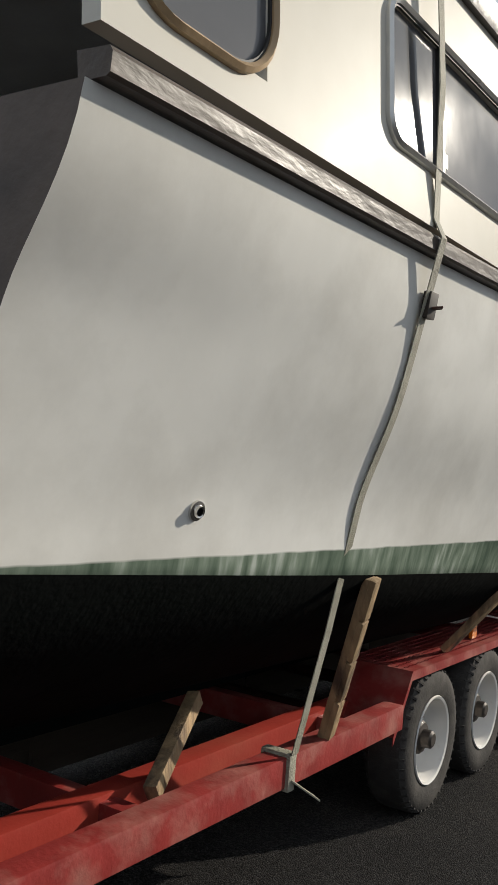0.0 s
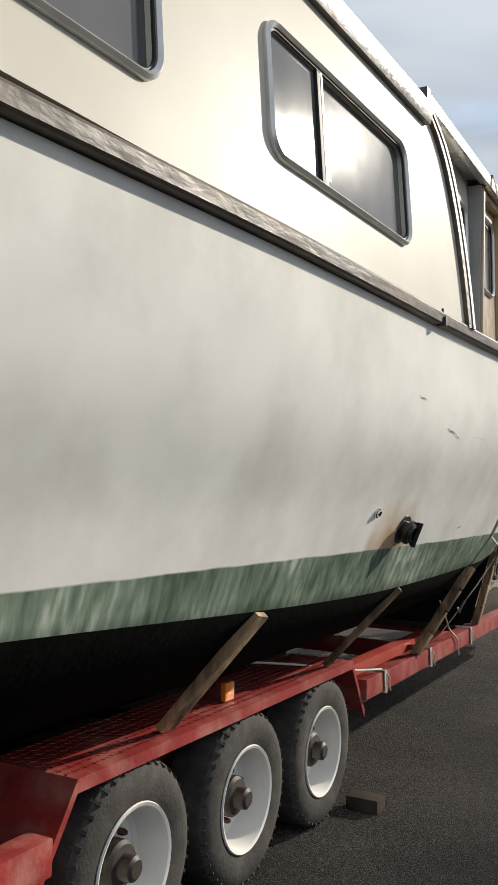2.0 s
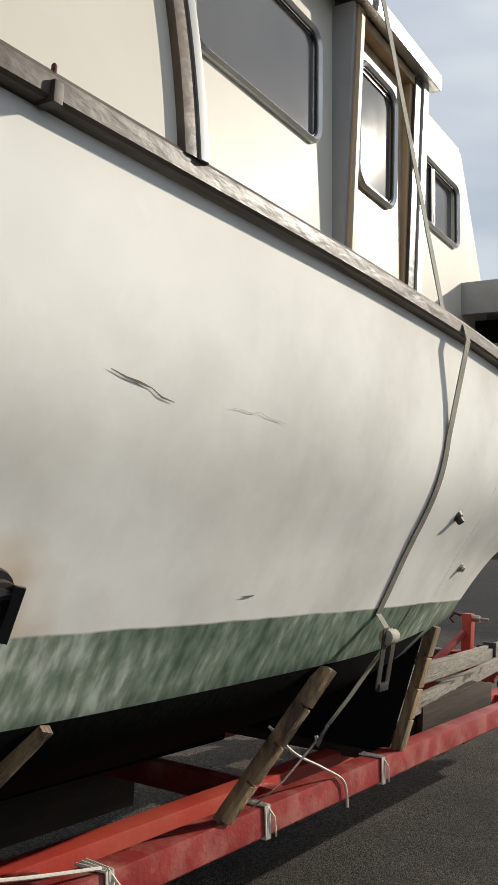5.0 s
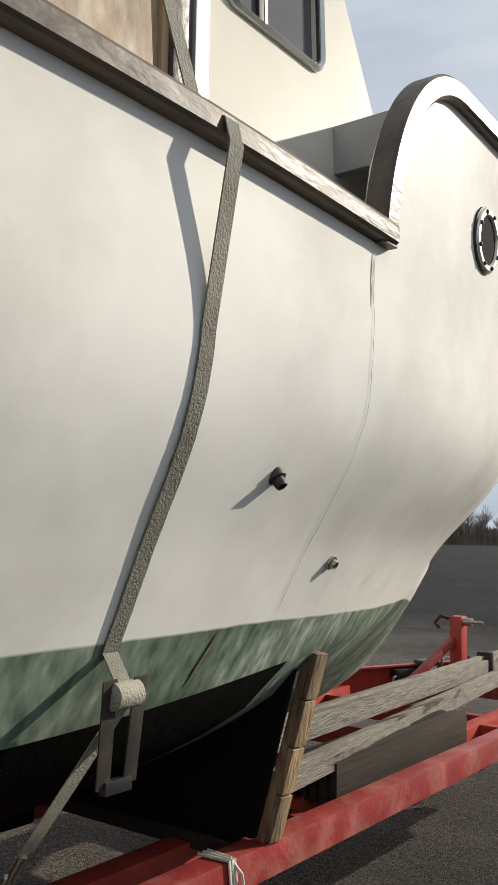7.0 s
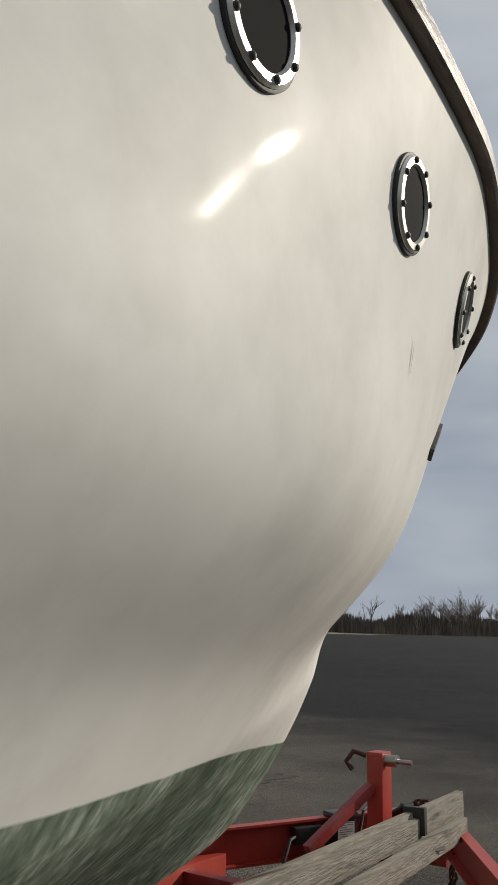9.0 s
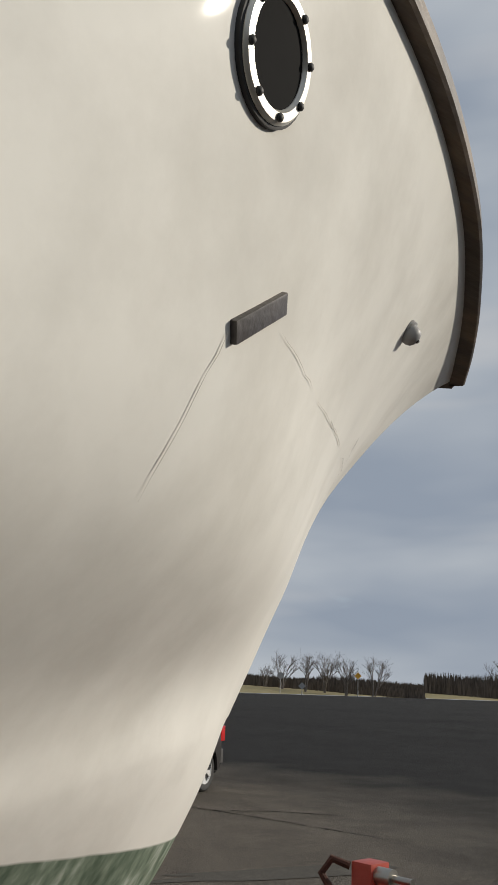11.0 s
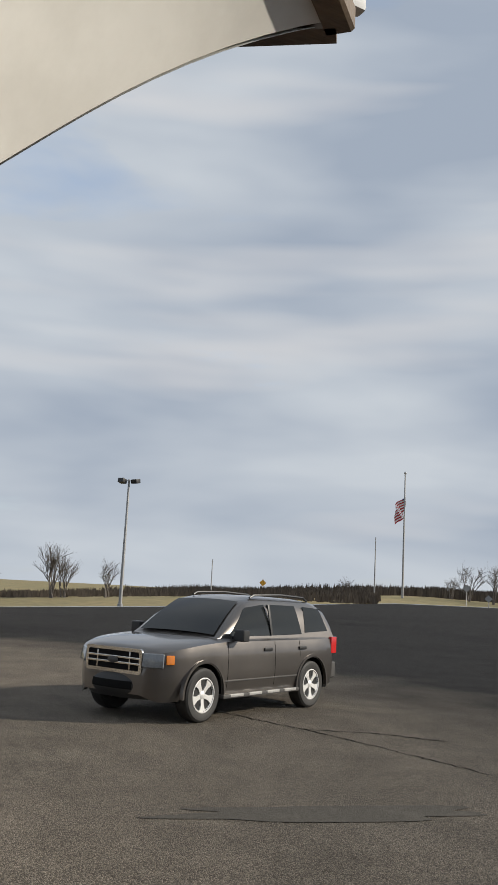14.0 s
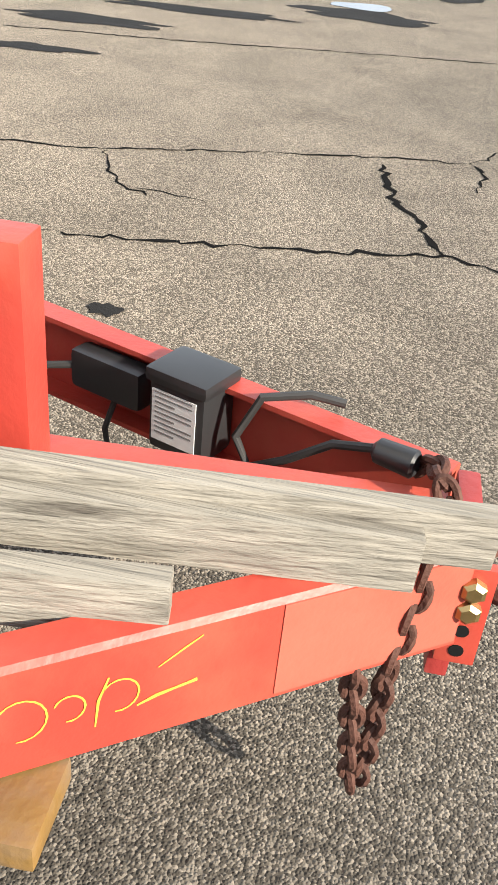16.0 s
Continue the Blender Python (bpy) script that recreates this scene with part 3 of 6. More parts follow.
KEEL_U = [0, 0.56, 0.78, 0.86, 0.92, 0.96, 0.985, 1]
KEEL_Y = smooth_curve(KEEL_U, [AFT, 8.0, 10.5, 11.5, 12.2, 12.48, 12.66, 12.77])
KEEL_Z = smooth_curve(KEEL_U, [0.66, 0.64, 0.68, 0.76, 0.92, 1.12, 1.38, 1.60])
ARC_Y, ARC_L = 9.345, 0.52


def bulwark_top(y):
    k = (ARC_Y + ARC_L - y) / ARC_L
    return 1.0 if k <= 0 else math.sqrt(max(0.0, 1 - min(k, 1) ** 2))


def hull_mesh():
    bm = bmesh.new()
    NU, NV = 220, 24
    for side in (1, -1):
        vs = [[bm.verts.new(hull_point(i / NU, 3 * j / NV, side)) for j in range(NV + 1)] for i in range(NU + 1)]
        for i in range(NU):
            for j in range(NV):
                bm.faces.new((vs[i][j], vs[i + 1][j], vs[i + 1][j + 1], vs[i][j + 1]))
        # bottom
        NB = 8
        bs = []
        for i in range(NU + 1):
            u = i / NU
            c = hull_point(u, 0, side)
            k = Vector((XC + side * 0.04 * (1 - u ** 8), KEEL_Y(u), KEEL_Z(u)))
            row = [vs[i][0]]
            for j in range(1, NB + 1):
                t = j / NB
                p = c.lerp(k, t)
                full = 1 - step(0.62, 0.92, u)
                p.z = c.z + (k.z - c.z) * (t ** 0.66 * full + t * (1 - full)) - 0.05 * math.sin(math.pi * t) * (1 - u)
                swell = math.sin(math.pi * t) * step(0.74, 0.90, u) * (1 - step(0.97, 1.0, u))
                p += Vector((side * 0.012 * swell, 0.012 * swell, 0))
                row.append(bm.verts.new(p))
            bs.append(row)
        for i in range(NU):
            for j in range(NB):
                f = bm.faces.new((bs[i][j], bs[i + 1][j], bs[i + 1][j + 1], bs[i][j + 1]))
                # aft bottom takes the colour darkened for shade
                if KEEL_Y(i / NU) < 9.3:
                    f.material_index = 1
        # transom half
        ring = vs[0][::-1] + bs[0][1:]
        mid = [bm.verts.new((XC, AFT, p.co.z)) for p in ring]
        for a, b, c, d in zip(ring, ring[1:], mid[1:], mid):
            bm.faces.new((a, b, c, d)).material_index = 2
        # bulwark, outer and inner skin
        u0 = 0.0
        lo, hi = 0.0, 1.0
        for _ in range(30):
            u0 = (lo + hi) / 2
            lo, hi = (u0, hi) if hull_point(u0, 3).y < ARC_Y else (lo, u0)
        NH = 10
        rows = []
        for u in [u0] + [i / NU for i in range(NU + 1) if i / NU > u0 + 1e-4]:
            f = max(bulwark_top(hull_point(u, 3).y), 0.02)
            outer = [bm.verts.new(hull_point(u, 3 + f * j / NH, side)) for j in range(NH + 1)]
            inner = []
            for p in outer[::-1]:
                w = 0.07 * min(1, max(0, (abs(p.co.x - XC) - 0.02) / 0.2))
                inner.append(bm.verts.new(p.co - Vector((side * w, 0.02 * (1 if u > 0.9 else 0), 0))))
            rows.append(outer + inner)
        for a, b in zip(rows, rows[1:]):
            for j in range(len(a) - 1):
                bm.faces.new((a[j], b[j], b[j + 1], a[j + 1]))
        bm.faces.new(rows[0])
    bmesh.ops.remove_doubles(bm, verts=bm.verts[:], dist=0.0008)
    return bm


boat = thing("motor_boat", "old cream-white motor cruiser with green antifouling, on a red trailer", "boat")
hull = part("hull", hull_mesh(), M_HULL, boat, "white topsides over scuffed green bottom paint", angle=28)
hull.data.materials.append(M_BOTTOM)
hull.data.materials.append(M_TRANSOM)


def sweep_on_hull(y0, y1, n, section, fn, bm=None, side=1):
    """Sweep a section of (out, up) offsets along fn(y), a place beside the skin."""
    bm = bm or bmesh.new()
    rings = []
    for i in range(n + 1):
        y = y0 + (y1 - y0) * i / n
        p = fn(y)
        rings.append([bm.verts.new((XC + side * (p.x - XC + a), p.y, p.z + b)) for a, b in section])
    k = len(section)
    for p, q in zip(rings, rings[1:]):
        for j in range(k):
            bm.faces.new((p[j], p[(j + 1) % k], q[(j + 1) % k], q[j]))
    bm.faces.new(rings[0]), bm.faces.new(rings[-1])
    return bm


RAIL_SECTION = [(-0.04, -0.026), (0.034, -0.026), (0.043, -0.019), (0.045, 0.021), (0.037, 0.033), (-0.05, 0.038)]
for s in (1, -1):
    part("rub_rail", sweep_on_hull(1.862, 9.37, 90, RAIL_SECTION, lambda y: Vector((XC + B_DECK(y), y, RAIL_Z(y))), side=s), M_WOOD, boat,
         "weathered grey-brown timber rub rail", angle=25)


def bulwark_cap(side):
    """The dark timber capping that arcs up from the rail and runs round the bow."""
    bm = bmesh.new()
    rings = []
    lo, hi = 0.0, 1.0
    for _ in range(30):
        u0 = (lo + hi) / 2
        lo, hi = (u0, hi) if hull_point(u0, 3).y < ARC_Y else (lo, u0)
    n = 160
    path = []
    for i in range(n + 1):
        u = u0 + (1 - u0) * (i / n) ** 1.8
        f = bulwark_top(hull_point(u, 3).y)
        path.append(hull_point(u, 3 + f, side))
    for i, p in enumerate(path):
        d = (path[min(i + 1, n)] - path[max(i - 1, 0)]).normalized()
        out = Vector((d.y, -d.x, 0)) * side + Vector((side * abs(d.z), 0, 0))
        out = (out - d * out.dot(d)).normalized()
        up = out.cross(d) * side
        rings.append([bm.verts.new(p + out * a + up * b) for a, b in ((-0.04, -0.040), (0.024, -0.040), (0.033, -0.032), (0.033, 0.024), (0.024, 0.034), (-0.04, 0.034))])
    k = 6
    for p, q in zip(rings, rings[1:]):
        for j in range(k):
            bm.faces.new((p[j], p[(j + 1) % k], q[(j + 1) % k], q[j]))
    bm.faces.new(rings[0]), bm.faces.new(rings[-1])
    return bm


for s in (1, -1):
    part("bulwark_cap", bulwark_cap(s), M_WOOD, boat, "weathered brown timber capping curved over the bulwark", angle=30)


def deck_mesh():
    bm = bmesh.new()
    n = 60
    l = []
    for i in range(n + 1):
        y = AFT + 0.02 + (9.95 - AFT) * i / n
        l.append([bm.verts.new((XC + s * (B_DECK(y) - 0.05), y, 2.38)) for s in (1, -1)])
    for a, b in zip(l, l[1:]):
        bm.faces.new((a[0], b[0], b[1], a[1]))
    return bm


part("deck", deck_mesh(), M_GREY, boat)


# cabin: aft saloon side, with window openings
def cabin_x(y, z):
    return 1.662 + 0.043 * (y - 3.4) - 0.085 * (z - 2.75)


FRONT = smooth_curve([2.40, 2.65, 2.98, 3.27, 3.40, 3.50], [6.90, 6.885, 6.83, 6.72, 6.62, 6.47])


def roof_z(y):
    return 3.40 + 0.032 * (y - 2.0)


WINDOWS = [(1.90, 2.45, 2.605, 3.14), (3.045, 4.31, 2.71, 3.19), (4.88, 6.125, 2.745, 3.215)]


def wall_sheet(xf, y0, y1, z0, z1, holes, thick=0.05, end=None, side=1):
    """A wall sheet in (y, z) with openings through it, and thickness inwards."""
    bm = bmesh.new()
    ys = sorted({y0, y1, *[h[0] for h in holes], *[h[1] for h in holes], *np.linspace(y0, y1, 12)})
    zs = sorted({z0, z1, *[h[2] for h in holes], *[h[3] for h in holes], *np.linspace(z0, z1, 9)})
    cache = {}

    def vert(y, z, inside):
        key = (round(y, 5), round(z, 5), inside)
        if key not in cache:
            yy = y
            if end:
                yy = y0 + (y - y0) * (end(z) - y0) / (y1 - y0) if y > holes[-1][1] or not holes else y
                if holes and y > holes[-1][1]:
                    h = holes[-1][1]
                    yy = h + (y - h) * (end(z) - h) / (y1 - h)
            x = xf(yy, z) - (thick if inside else 0)
            cache[key] = bm.verts.new((XC + side * (x - XC), yy, z))
        return cache[key]

    def solid(i, j):
        if not (0 <= i < len(ys) - 1 and 0 <= j < len(zs) - 1):
            return False
        cy, cz = (ys[i] + ys[i + 1]) / 2, (zs[j] + zs[j + 1]) / 2
        return not any(h[0] < cy < h[1] and h[2] < cz < h[3] for h in holes)

    for i in range(len(ys) - 1):
        for j in range(len(zs) - 1):
            if not solid(i, j):
                continue
            q = [(ys[i], zs[j]), (ys[i + 1], zs[j]), (ys[i + 1], zs[j + 1]), (ys[i], zs[j + 1])]
            bm.faces.new([vert(*p, False) for p in q])
            bm.faces.new([vert(*p, True) for p in q[::-1]])
            for (di, dj), (a, b) in (((-1, 0), (3, 0)), ((1, 0), (1, 2)), ((0, -1), (0, 1)), ((0, 1), (2, 3))):
                if not solid(i + di, j + dj):
                    bm.faces.new((vert(*q[a], False), vert(*q[b], False), vert(*q[b], True), vert(*q[a], True)))
    return bm


def clip_hole(h, inset=0.03):
    return (h[0] + inset, h[1] - inset, h[2] + inset, h[3] - inset)


def window(xf, y0, y1, z0, z1, r, mullion=None, frame_m=None, parent=None, wood=False, sticker=None):
    """A rounded window: aluminium frame, black gasket, glass, and a sliding-sash mullion."""
    yc, zc = (y0 + y1) / 2, (z0 + z1) / 2
    w, h = y1 - y0, z1 - z0
    p = Vector((xf(yc, zc), yc, zc))
    uy = (Vector((xf(y1, zc), y1, zc)) - Vector((xf(y0, zc), y0, zc))).normalized()
    uz = (Vector((xf(yc, z1), yc, z1)) - Vector((xf(yc, z0), yc, z0))).normalized()
    n = uy.cross(uz).normalized()
    uz = n.cross(uy)
    m = Matrix((uy, uz, n)).transposed().to_4x4()
    m.translation = p
    win = part("window", ring_frame(outline(w, h, r, 8), outline(w - 0.045, h - 0.045, r - 0.02, 8), 0.014, m=m, bulge=0.010), frame_m or M_ALU, parent,
               "rounded aluminium-framed window" if not wood else "rounded opening in a bare timber frame")
    part("gasket", ring_frame(outline(w - 0.044, h - 0.044, r - 0.02, 8), outline(w - 0.060, h - 0.060, max(r - 0.028, 0.01), 8), 0.008, m=m), M_RUBBER, win)
    lw, rw = w - 0.05, None
    if mullion is None:
        part("pane", slab(outline(w - 0.05, h - 0.05, max(r - 0.03, 0.01), 8), 0.006, m=m @ Matrix.Translation((0, 0, -0.012))), M_GLASS, win, "dark tinted glass")
    else:
        k = mullion - yc
        for a, b, dz in ((-w / 2 + 0.025, k, -0.014), (k, w / 2 - 0.025, -0.024)):
            lp = [(max(min(q[0], b), a), q[1]) for q in outline(w - 0.05, h - 0.05, max(r - 0.03, 0.01), 8)]
            clean = [q for i, q in enumerate(lp) if q != lp[i - 1]]
            part("pane", slab(clean, 0.006, m=m @ Matrix.Translation((0, 0, dz))), M_GLASS, win, "dark tinted glass")
        part("mullion", box(k - 0.022, k + 0.004, -h / 2 + 0.025, h / 2 - 0.025, -0.01, 0.006, 0.002, m=m), M_RUBBER, win)
        part("sash_bar", box(k + 0.004, k + 0.018, -h / 2 + 0.025, h / 2 - 0.025, -0.01, 0.008, 0.002, m=m), M_ALU, win)
        if sticker:
            part("sticker", box(k + 0.04, k + 0.075, -h / 2 + 0.06, -h / 2 + 0.11, -0.008, -0.006, 0, m=m), M_PAPER, win, "small pale sticker")
    return win


part("saloon_side", wall_sheet(cabin_x, 1.86, 6.88, 2.532, 3.50, [clip_hole(h) for h in WINDOWS], end=FRONT), M_CABIN, boat, "cream painted cabin side")
part("saloon_side", wall_sheet(cabin_x, 1.86, 6.88, 2.532, 3.50, [clip_hole(h) for h in WINDOWS], end=FRONT, side=-1), M_CABIN, boat)
window(cabin_x, *WINDOWS[0], 0.18, parent=boat, frame_m=M_PINE, wood=True)
window(cabin_x, *WINDOWS[1], 0.09, 3.45, parent=boat, sticker=True)
window(cabin_x, *WINDOWS[2], 0.09, 5.285, parent=boat, sticker=True)


def saloon_roof():
    bm = bmesh.new()
    rows = []
    for i in range(13):
        y = 1.8 + (6.50 - 1.8) * i / 12
        z = 3.49 + 0.0 * y
        rows.append([bm.verts.new((XC + k * (cabin_x(y, 3.5) + 0.03 - XC), y, z + 0.10 * (1 - k * k) + dz)) for dz in (0.0, 0.05) for k in (-1, -0.6, 0, 0.6, 1)])
    for a, b in zip(rows, rows[1:]):
        for j in range(4):
            bm.faces.new((a[j], b[j], b[j + 1], a[j + 1]))
            bm.faces.new((a[5 + j], a[6 + j], b[6 + j], b[5 + j]))
        bm.faces.new((a[4], b[4], b[9], a[9])), bm.faces.new((a[0], a[5], b[5], b[0]))
    for r in (rows[0], rows[-1]):
        for j in range(4):
            bm.faces.new((r[j], r[j + 1], r[6 + j], r[5 + j]))
    return bm


part("saloon_roof", saloon_roof(), M_GREY, boat)
# gutter along the roof edge, then the curved timber trim down the front of the saloon
part("gutter", sweep_on_hull(1.8, 6.46, 40, [(0.0, -0.05), (0.03, -0.05), (0.04, -0.02), (0.04, 0.03), (0.0, 0.04)], lambda y: Vector((cabin_x(y, 3.48), y, 3.48))), M_DARKTRIM, boat,
     "dark roof-edge moulding")


def front_trim(side=1, width=0.06, out=0.022, shift=0.0):
    bm = bmesh.new()
    rings = []
    for i in range(31):
        z = 2.535 + (3.52 - 2.535) * i / 30
        y = FRONT(min(z, 3.5)) - (0.03 if z > 3.5 else 0) + shift
        x = cabin_x(y, z)
        rings.append([bm.verts.new((XC + side * (x + a - XC), y + b, z)) for a, b in ((-0.02, -0.02), (out, -0.02), (out + 0.004, 0.0), (out + 0.004, width - 0.03), (out - 0.006, width - 0.02), (-0.02, width - 0.02))])
    for p, q in zip(rings, rings[1:]):
        for j in range(6):
            bm.faces.new((p[j], p[(j + 1) % 6], q[(j + 1) % 6], q[j]))
    bm.faces.new(rings[0]), bm.faces.new(rings[-1])
    return bm


part("front_trim", front_trim(), M_WOOD, boat, "curved weathered timber trim")
part("front_trim", front_trim(-1), M_WOOD, boat)
part("edge_strip", front_trim(1, 0.035, 0.030, 0.047), M_GALV, boat, "pale flaking strip along the timber trim")


# wheelhouse door bay, set in behind the side deck
def bay_x(y, z):
    return 1.535 - 0.05 * (z - 3.0)


part("saloon_end", box(XC - 1.3, 1.73, 6.80, 6.85, 2.49, 3.36, 0.004), M_CABIN, boat)
part("bay_side", wall_sheet(bay_x, 6.80, 8.17, 2.38, 3.74, [(7.28, 8.01, 3.11, 3.50)]), M_CABIN, boat, "cream painted side panel")
window(bay_x, 7.25, 8.04, 3.08, 3.53, 0.07, parent=boat)
part("jamb_back", box(1.47, 1.592, 8.150, 8.172, 2.40, 3.70, 0.002), M_GREY, boat)
part("door_jamb", box(1.47, 1.60, 8.173, 8.235, 2.40, 3.70, 0.006), M_PINE, boat, "bare sun-bleached timber jamb")
part("door_jamb", box(1.44, 1.575, 8.735, 8.76, 2.40, 3.66, 0.004), M_PINE, boat)
part("door_post", box(1.40, 1.59, 8.761, 8.83, 2.40, 3.70, 0.006), M_DARKTRIM, boat)
part("post_face", box(1.40, 1.60, 8.831, 8.885, 2.40, 3.72, 0.004), M_ALU, boat)
part("door_head", box(1.44, 1.585, 8.236, 8.76, 3.66, 3.70, 0.006), M_PINE, boat)


def door_x(y, z):
    return 1.558 - 0.03 * (z - 3.0)


door = part("door", wall_sheet(door_x, 8.237, 8.733, 2.42, 3.655, [(8.31, 8.62, 3.09, 3.525)], 0.04), M_DOOR, boat, "sun-worn varnished wheelhouse door")
window(door_x, 8.28, 8.65, 3.045, 3.57, 0.08, parent=door)


def eave():
    bm = box(XC - 1.3, 1.60, 6.95, 8.93, 3.735, 3.775, 0.008)
    box(1.585, 1.635, 6.90, 8.945, 3.705, 3.775, 0.006, bm)
    return bm


part("bay_roof", eave(), M_ALU, boat, "flat roof edge with a dull metal gutter")
part("gutter_end", box(1.52, 1.63, 6.84, 6.90, 3.72, 3.80, 0.006), M_DARKTRIM, boat)
part("bay_wall", box(XC - 1.31, XC - 1.26, 6.86, 8.90, 2.40, 3.73, 0.004), M_CABIN, boat)


# wheelhouse ahead of the door
def house_x(y, z):
    return 1.478 - 0.04 * (z - 3.2)


HOUSE_FRONT = lambda z: 9.69 + (3.75 - z) * 0.52
part("wheelhouse_side", wall_sheet(house_x, 8.86, 9.8, 2.40, 3.75, [(9.11, 9.59, 3.225, 3.505)], end=HOUSE_FRONT), M_CABIN, boat, "cream painted wheelhouse side")
part("wheelhouse_side", wall_sheet(house_x, 8.86, 9.8, 2.40, 3.75, [(9.11, 9.59, 3.225, 3.505)], end=HOUSE_FRONT, side=-1), M_CABIN, boat)
window(house_x, 9.085, 9.62, 3.195, 3.535, 0.06, 9.28, parent=boat)


def house_shell():
    bm = box(XC - 1.21, XC + 1.235, 8.90, 9.68, 3.73, 3.775, 0.012)
    f = [bm.verts.new((XC + s * 1.20, HOUSE_FRONT(z) - 0.02, z)) for z in (2.4, 3.74) for s in (-1, 1)]
    bm.faces.new((f[0], f[1], f[3], f[2]))
    g = [bm.verts.new((XC + s * 1.20, HOUSE_FRONT(z) - 0.07, z)) for z in (2.4, 3.74) for s in (-1, 1)]
    bm.faces.new((g[0], g[2], g[3], g[1]))
    return bm


part("wheelhouse_shell", house_shell(), M_CABIN, boat)

# step up to the foredeck: fascia greyed for its shaded face, over a dark stepped recess
part("fascia", box(1.44, 1.80, 9.68, 9.72, 2.88, 3.05, 0.006), M_GREY, boat, "fascia of the raised foredeck, greyed for its shaded face")
part("recess_back", box(1.40, 1.80, 9.90, 9.94, 2.38, 2.90, 0.004), M_DARK, boat)
part("step_tread", box(1.42, 1.80, 9.74, 9.92, 2.70, 2.735, 0.006), M_GREY, boat)
part("step_tread", box(1.42, 1.80, 9.70, 9.92, 2.53, 2.56, 0.006), M_DARKTRIM, boat)


def foredeck():
    bm = bmesh.new()
    l = []
    for i in range(41):
        y = 9.70 + (13.5 - 9.70) * i / 40
        l.append([bm.verts.new((XC + s * max(B_TOP(y) - 0.11 - 0.14 * step(10.5, 13, y), 0.01), y, 3.02)) for s in (1, -1)])
    for a, b in zip(l, l[1:]):
        bm.faces.new((a[0], b[0], b[1], a[1]))
    return bm


part("foredeck", foredeck(), M_GREY, boat)


# full-length keel standing on the trailer's crossmembers, unseen, added to block light from port
part("keel", box(XC - 0.06, XC + 0.06, AFT + 0.1, 9.55, 0.582, 0.80, 0.02), M_BOTTOM, boat, "dark full-length keel, added to shade the underside")


# portholes along the bow
def porthole(y, z, r=0.112):
    m = on_hull(y, z)
    p = part("porthole", lathe([(r - 0.026, -0.01), (r - 0.026, 0.012), (r - 0.021, 0.019), (r - 0.006, 0.018), (r, 0.012), (r, -0.01)], seg=40, m=m), M_RING, boat, "polished steel porthole with eight bolts")
    part("rubber_ring", lathe([(r, -0.01), (r + 0.006, -0.01), (r + 0.006, 0.008), (r, 0.010)], seg=40, m=m), M_RUBBER, p)
    part("pane", lathe([(0.001, 0.0105), (r - 0.026, 0.0105), (r - 0.026, -0.002)], seg=40, m=m), M_DARK, p, "dark recessed glass")
    for k in range(8):
        a = 2 * math.pi * (k + 0.5) / 8
        q = m @ Matrix.Translation(((r - 0.013) * math.cos(a), (r - 0.013) * math.sin(a), 0.018))
        part("bolt", lathe([(0.008, 0.0), (0.008, 0.004), (0.005, 0.007), (0.001, 0.008)], seg=10, m=q), M_RUBBER, p)


for py, pz in ((10.16, 2.725), (10.88, 2.715), (11.60, 2.71)):
    porthole(py, pz)


# skin fittings
def skin_fitting(y, z, r, length, tilt=0.0, name="drain_outlet", m_=None, label="small chrome drain outlet"):
    m = on_hull(y, z) @ pose(0, 0, 0, tilt, 0, 0)
    f = part(name, lathe([(r * 0.55, -0.01), (r * 0.55, length), (r * 0.75, length + 0.002), (r * 0.85, length - 0.004), (r * 0.85, 0.010), (r * 1.3, 0.008), (r * 1.4, -0.01)], seg=24, m=m), m_ or M_CHROME, boat, label)
    part("bore", lathe([(0.001, length * 0.55), (r * 0.56, length * 0.55), (r * 0.56, length * 0.5)], seg=20, m=m), M_DARK, f)
    return f


skin_fitting(2.62, 1.57, 0.022, 0.018)
skin_fitting(6.22, 1.61, 0.018, 0.016)
skin_fitting(9.00, 1.82, 0.019, 0.03, 25, m_=M_HUB, label="short dark pipe stub")
skin_fitting(9.54, 1.60, 0.018, 0.02, m_=M_STEEL, label="small dull drain outlet")
ex = skin_fitting(6.62, 1.525, 0.055, 0.062, 0, "exhaust_outlet", M_BLACKPLASTIC, "black exhaust outlet with a rusty stain round it")
ex_at = on_hull(6.62, 1.525)
part("flap", slab([(0.056 * math.cos(a), 0.062 * math.sin(a)) for a in [math.pi * (k / 14 - 0.5) for k in range(15)]], 0.022, m=ex_at @ pose(0.010, 0, 0.068, 0, 58, 0)), M_BLACKPLASTIC, ex, "black rubber flap")
part("clamp_ring", lathe([(0.050, 0.028), (0.060, 0.028), (0.060, 0.044), (0.050, 0.044)], seg=28, m=ex_at), M_HUB, ex)
hp = part("vent_cover", lathe([(0.040, -0.01), (0.040, 0.004), (0.033, 0.008), (0.032, 0.024), (0.026, 0.036), (0.014, 0.043), (0.001, 0.045)], seg=24, m=on_hull(12.815, 2.765) @ pose(0, 0, 0, 18, 0, 0)), M_GREY, boat, "small grey-painted domed vent cover")
part("screw", lathe([(0.007, 0.0), (0.006, 0.004), (0.001, 0.005)], seg=8, m=on_hull(12.815, 2.765) @ pose(0, 0, 0.001, 18, 0, 0) @ Matrix.Translation((0, 0, 0.044))), M_HUB, hp)
part("hull_strip", box(-0.10, 0.10, -0.022, 0.022, -0.006, 0.012, 0.004, m=on_hull(11.75, 2.34, 38)), M_DARKTRIM, boat, "short dark patch strip")
part("bow_light", box(XC - 0.02, XC + 0.02, 14.10, 14.19, 3.165, 3.205, 0.012), M_FLAGWHITE, boat, "small white bow roller fitting")
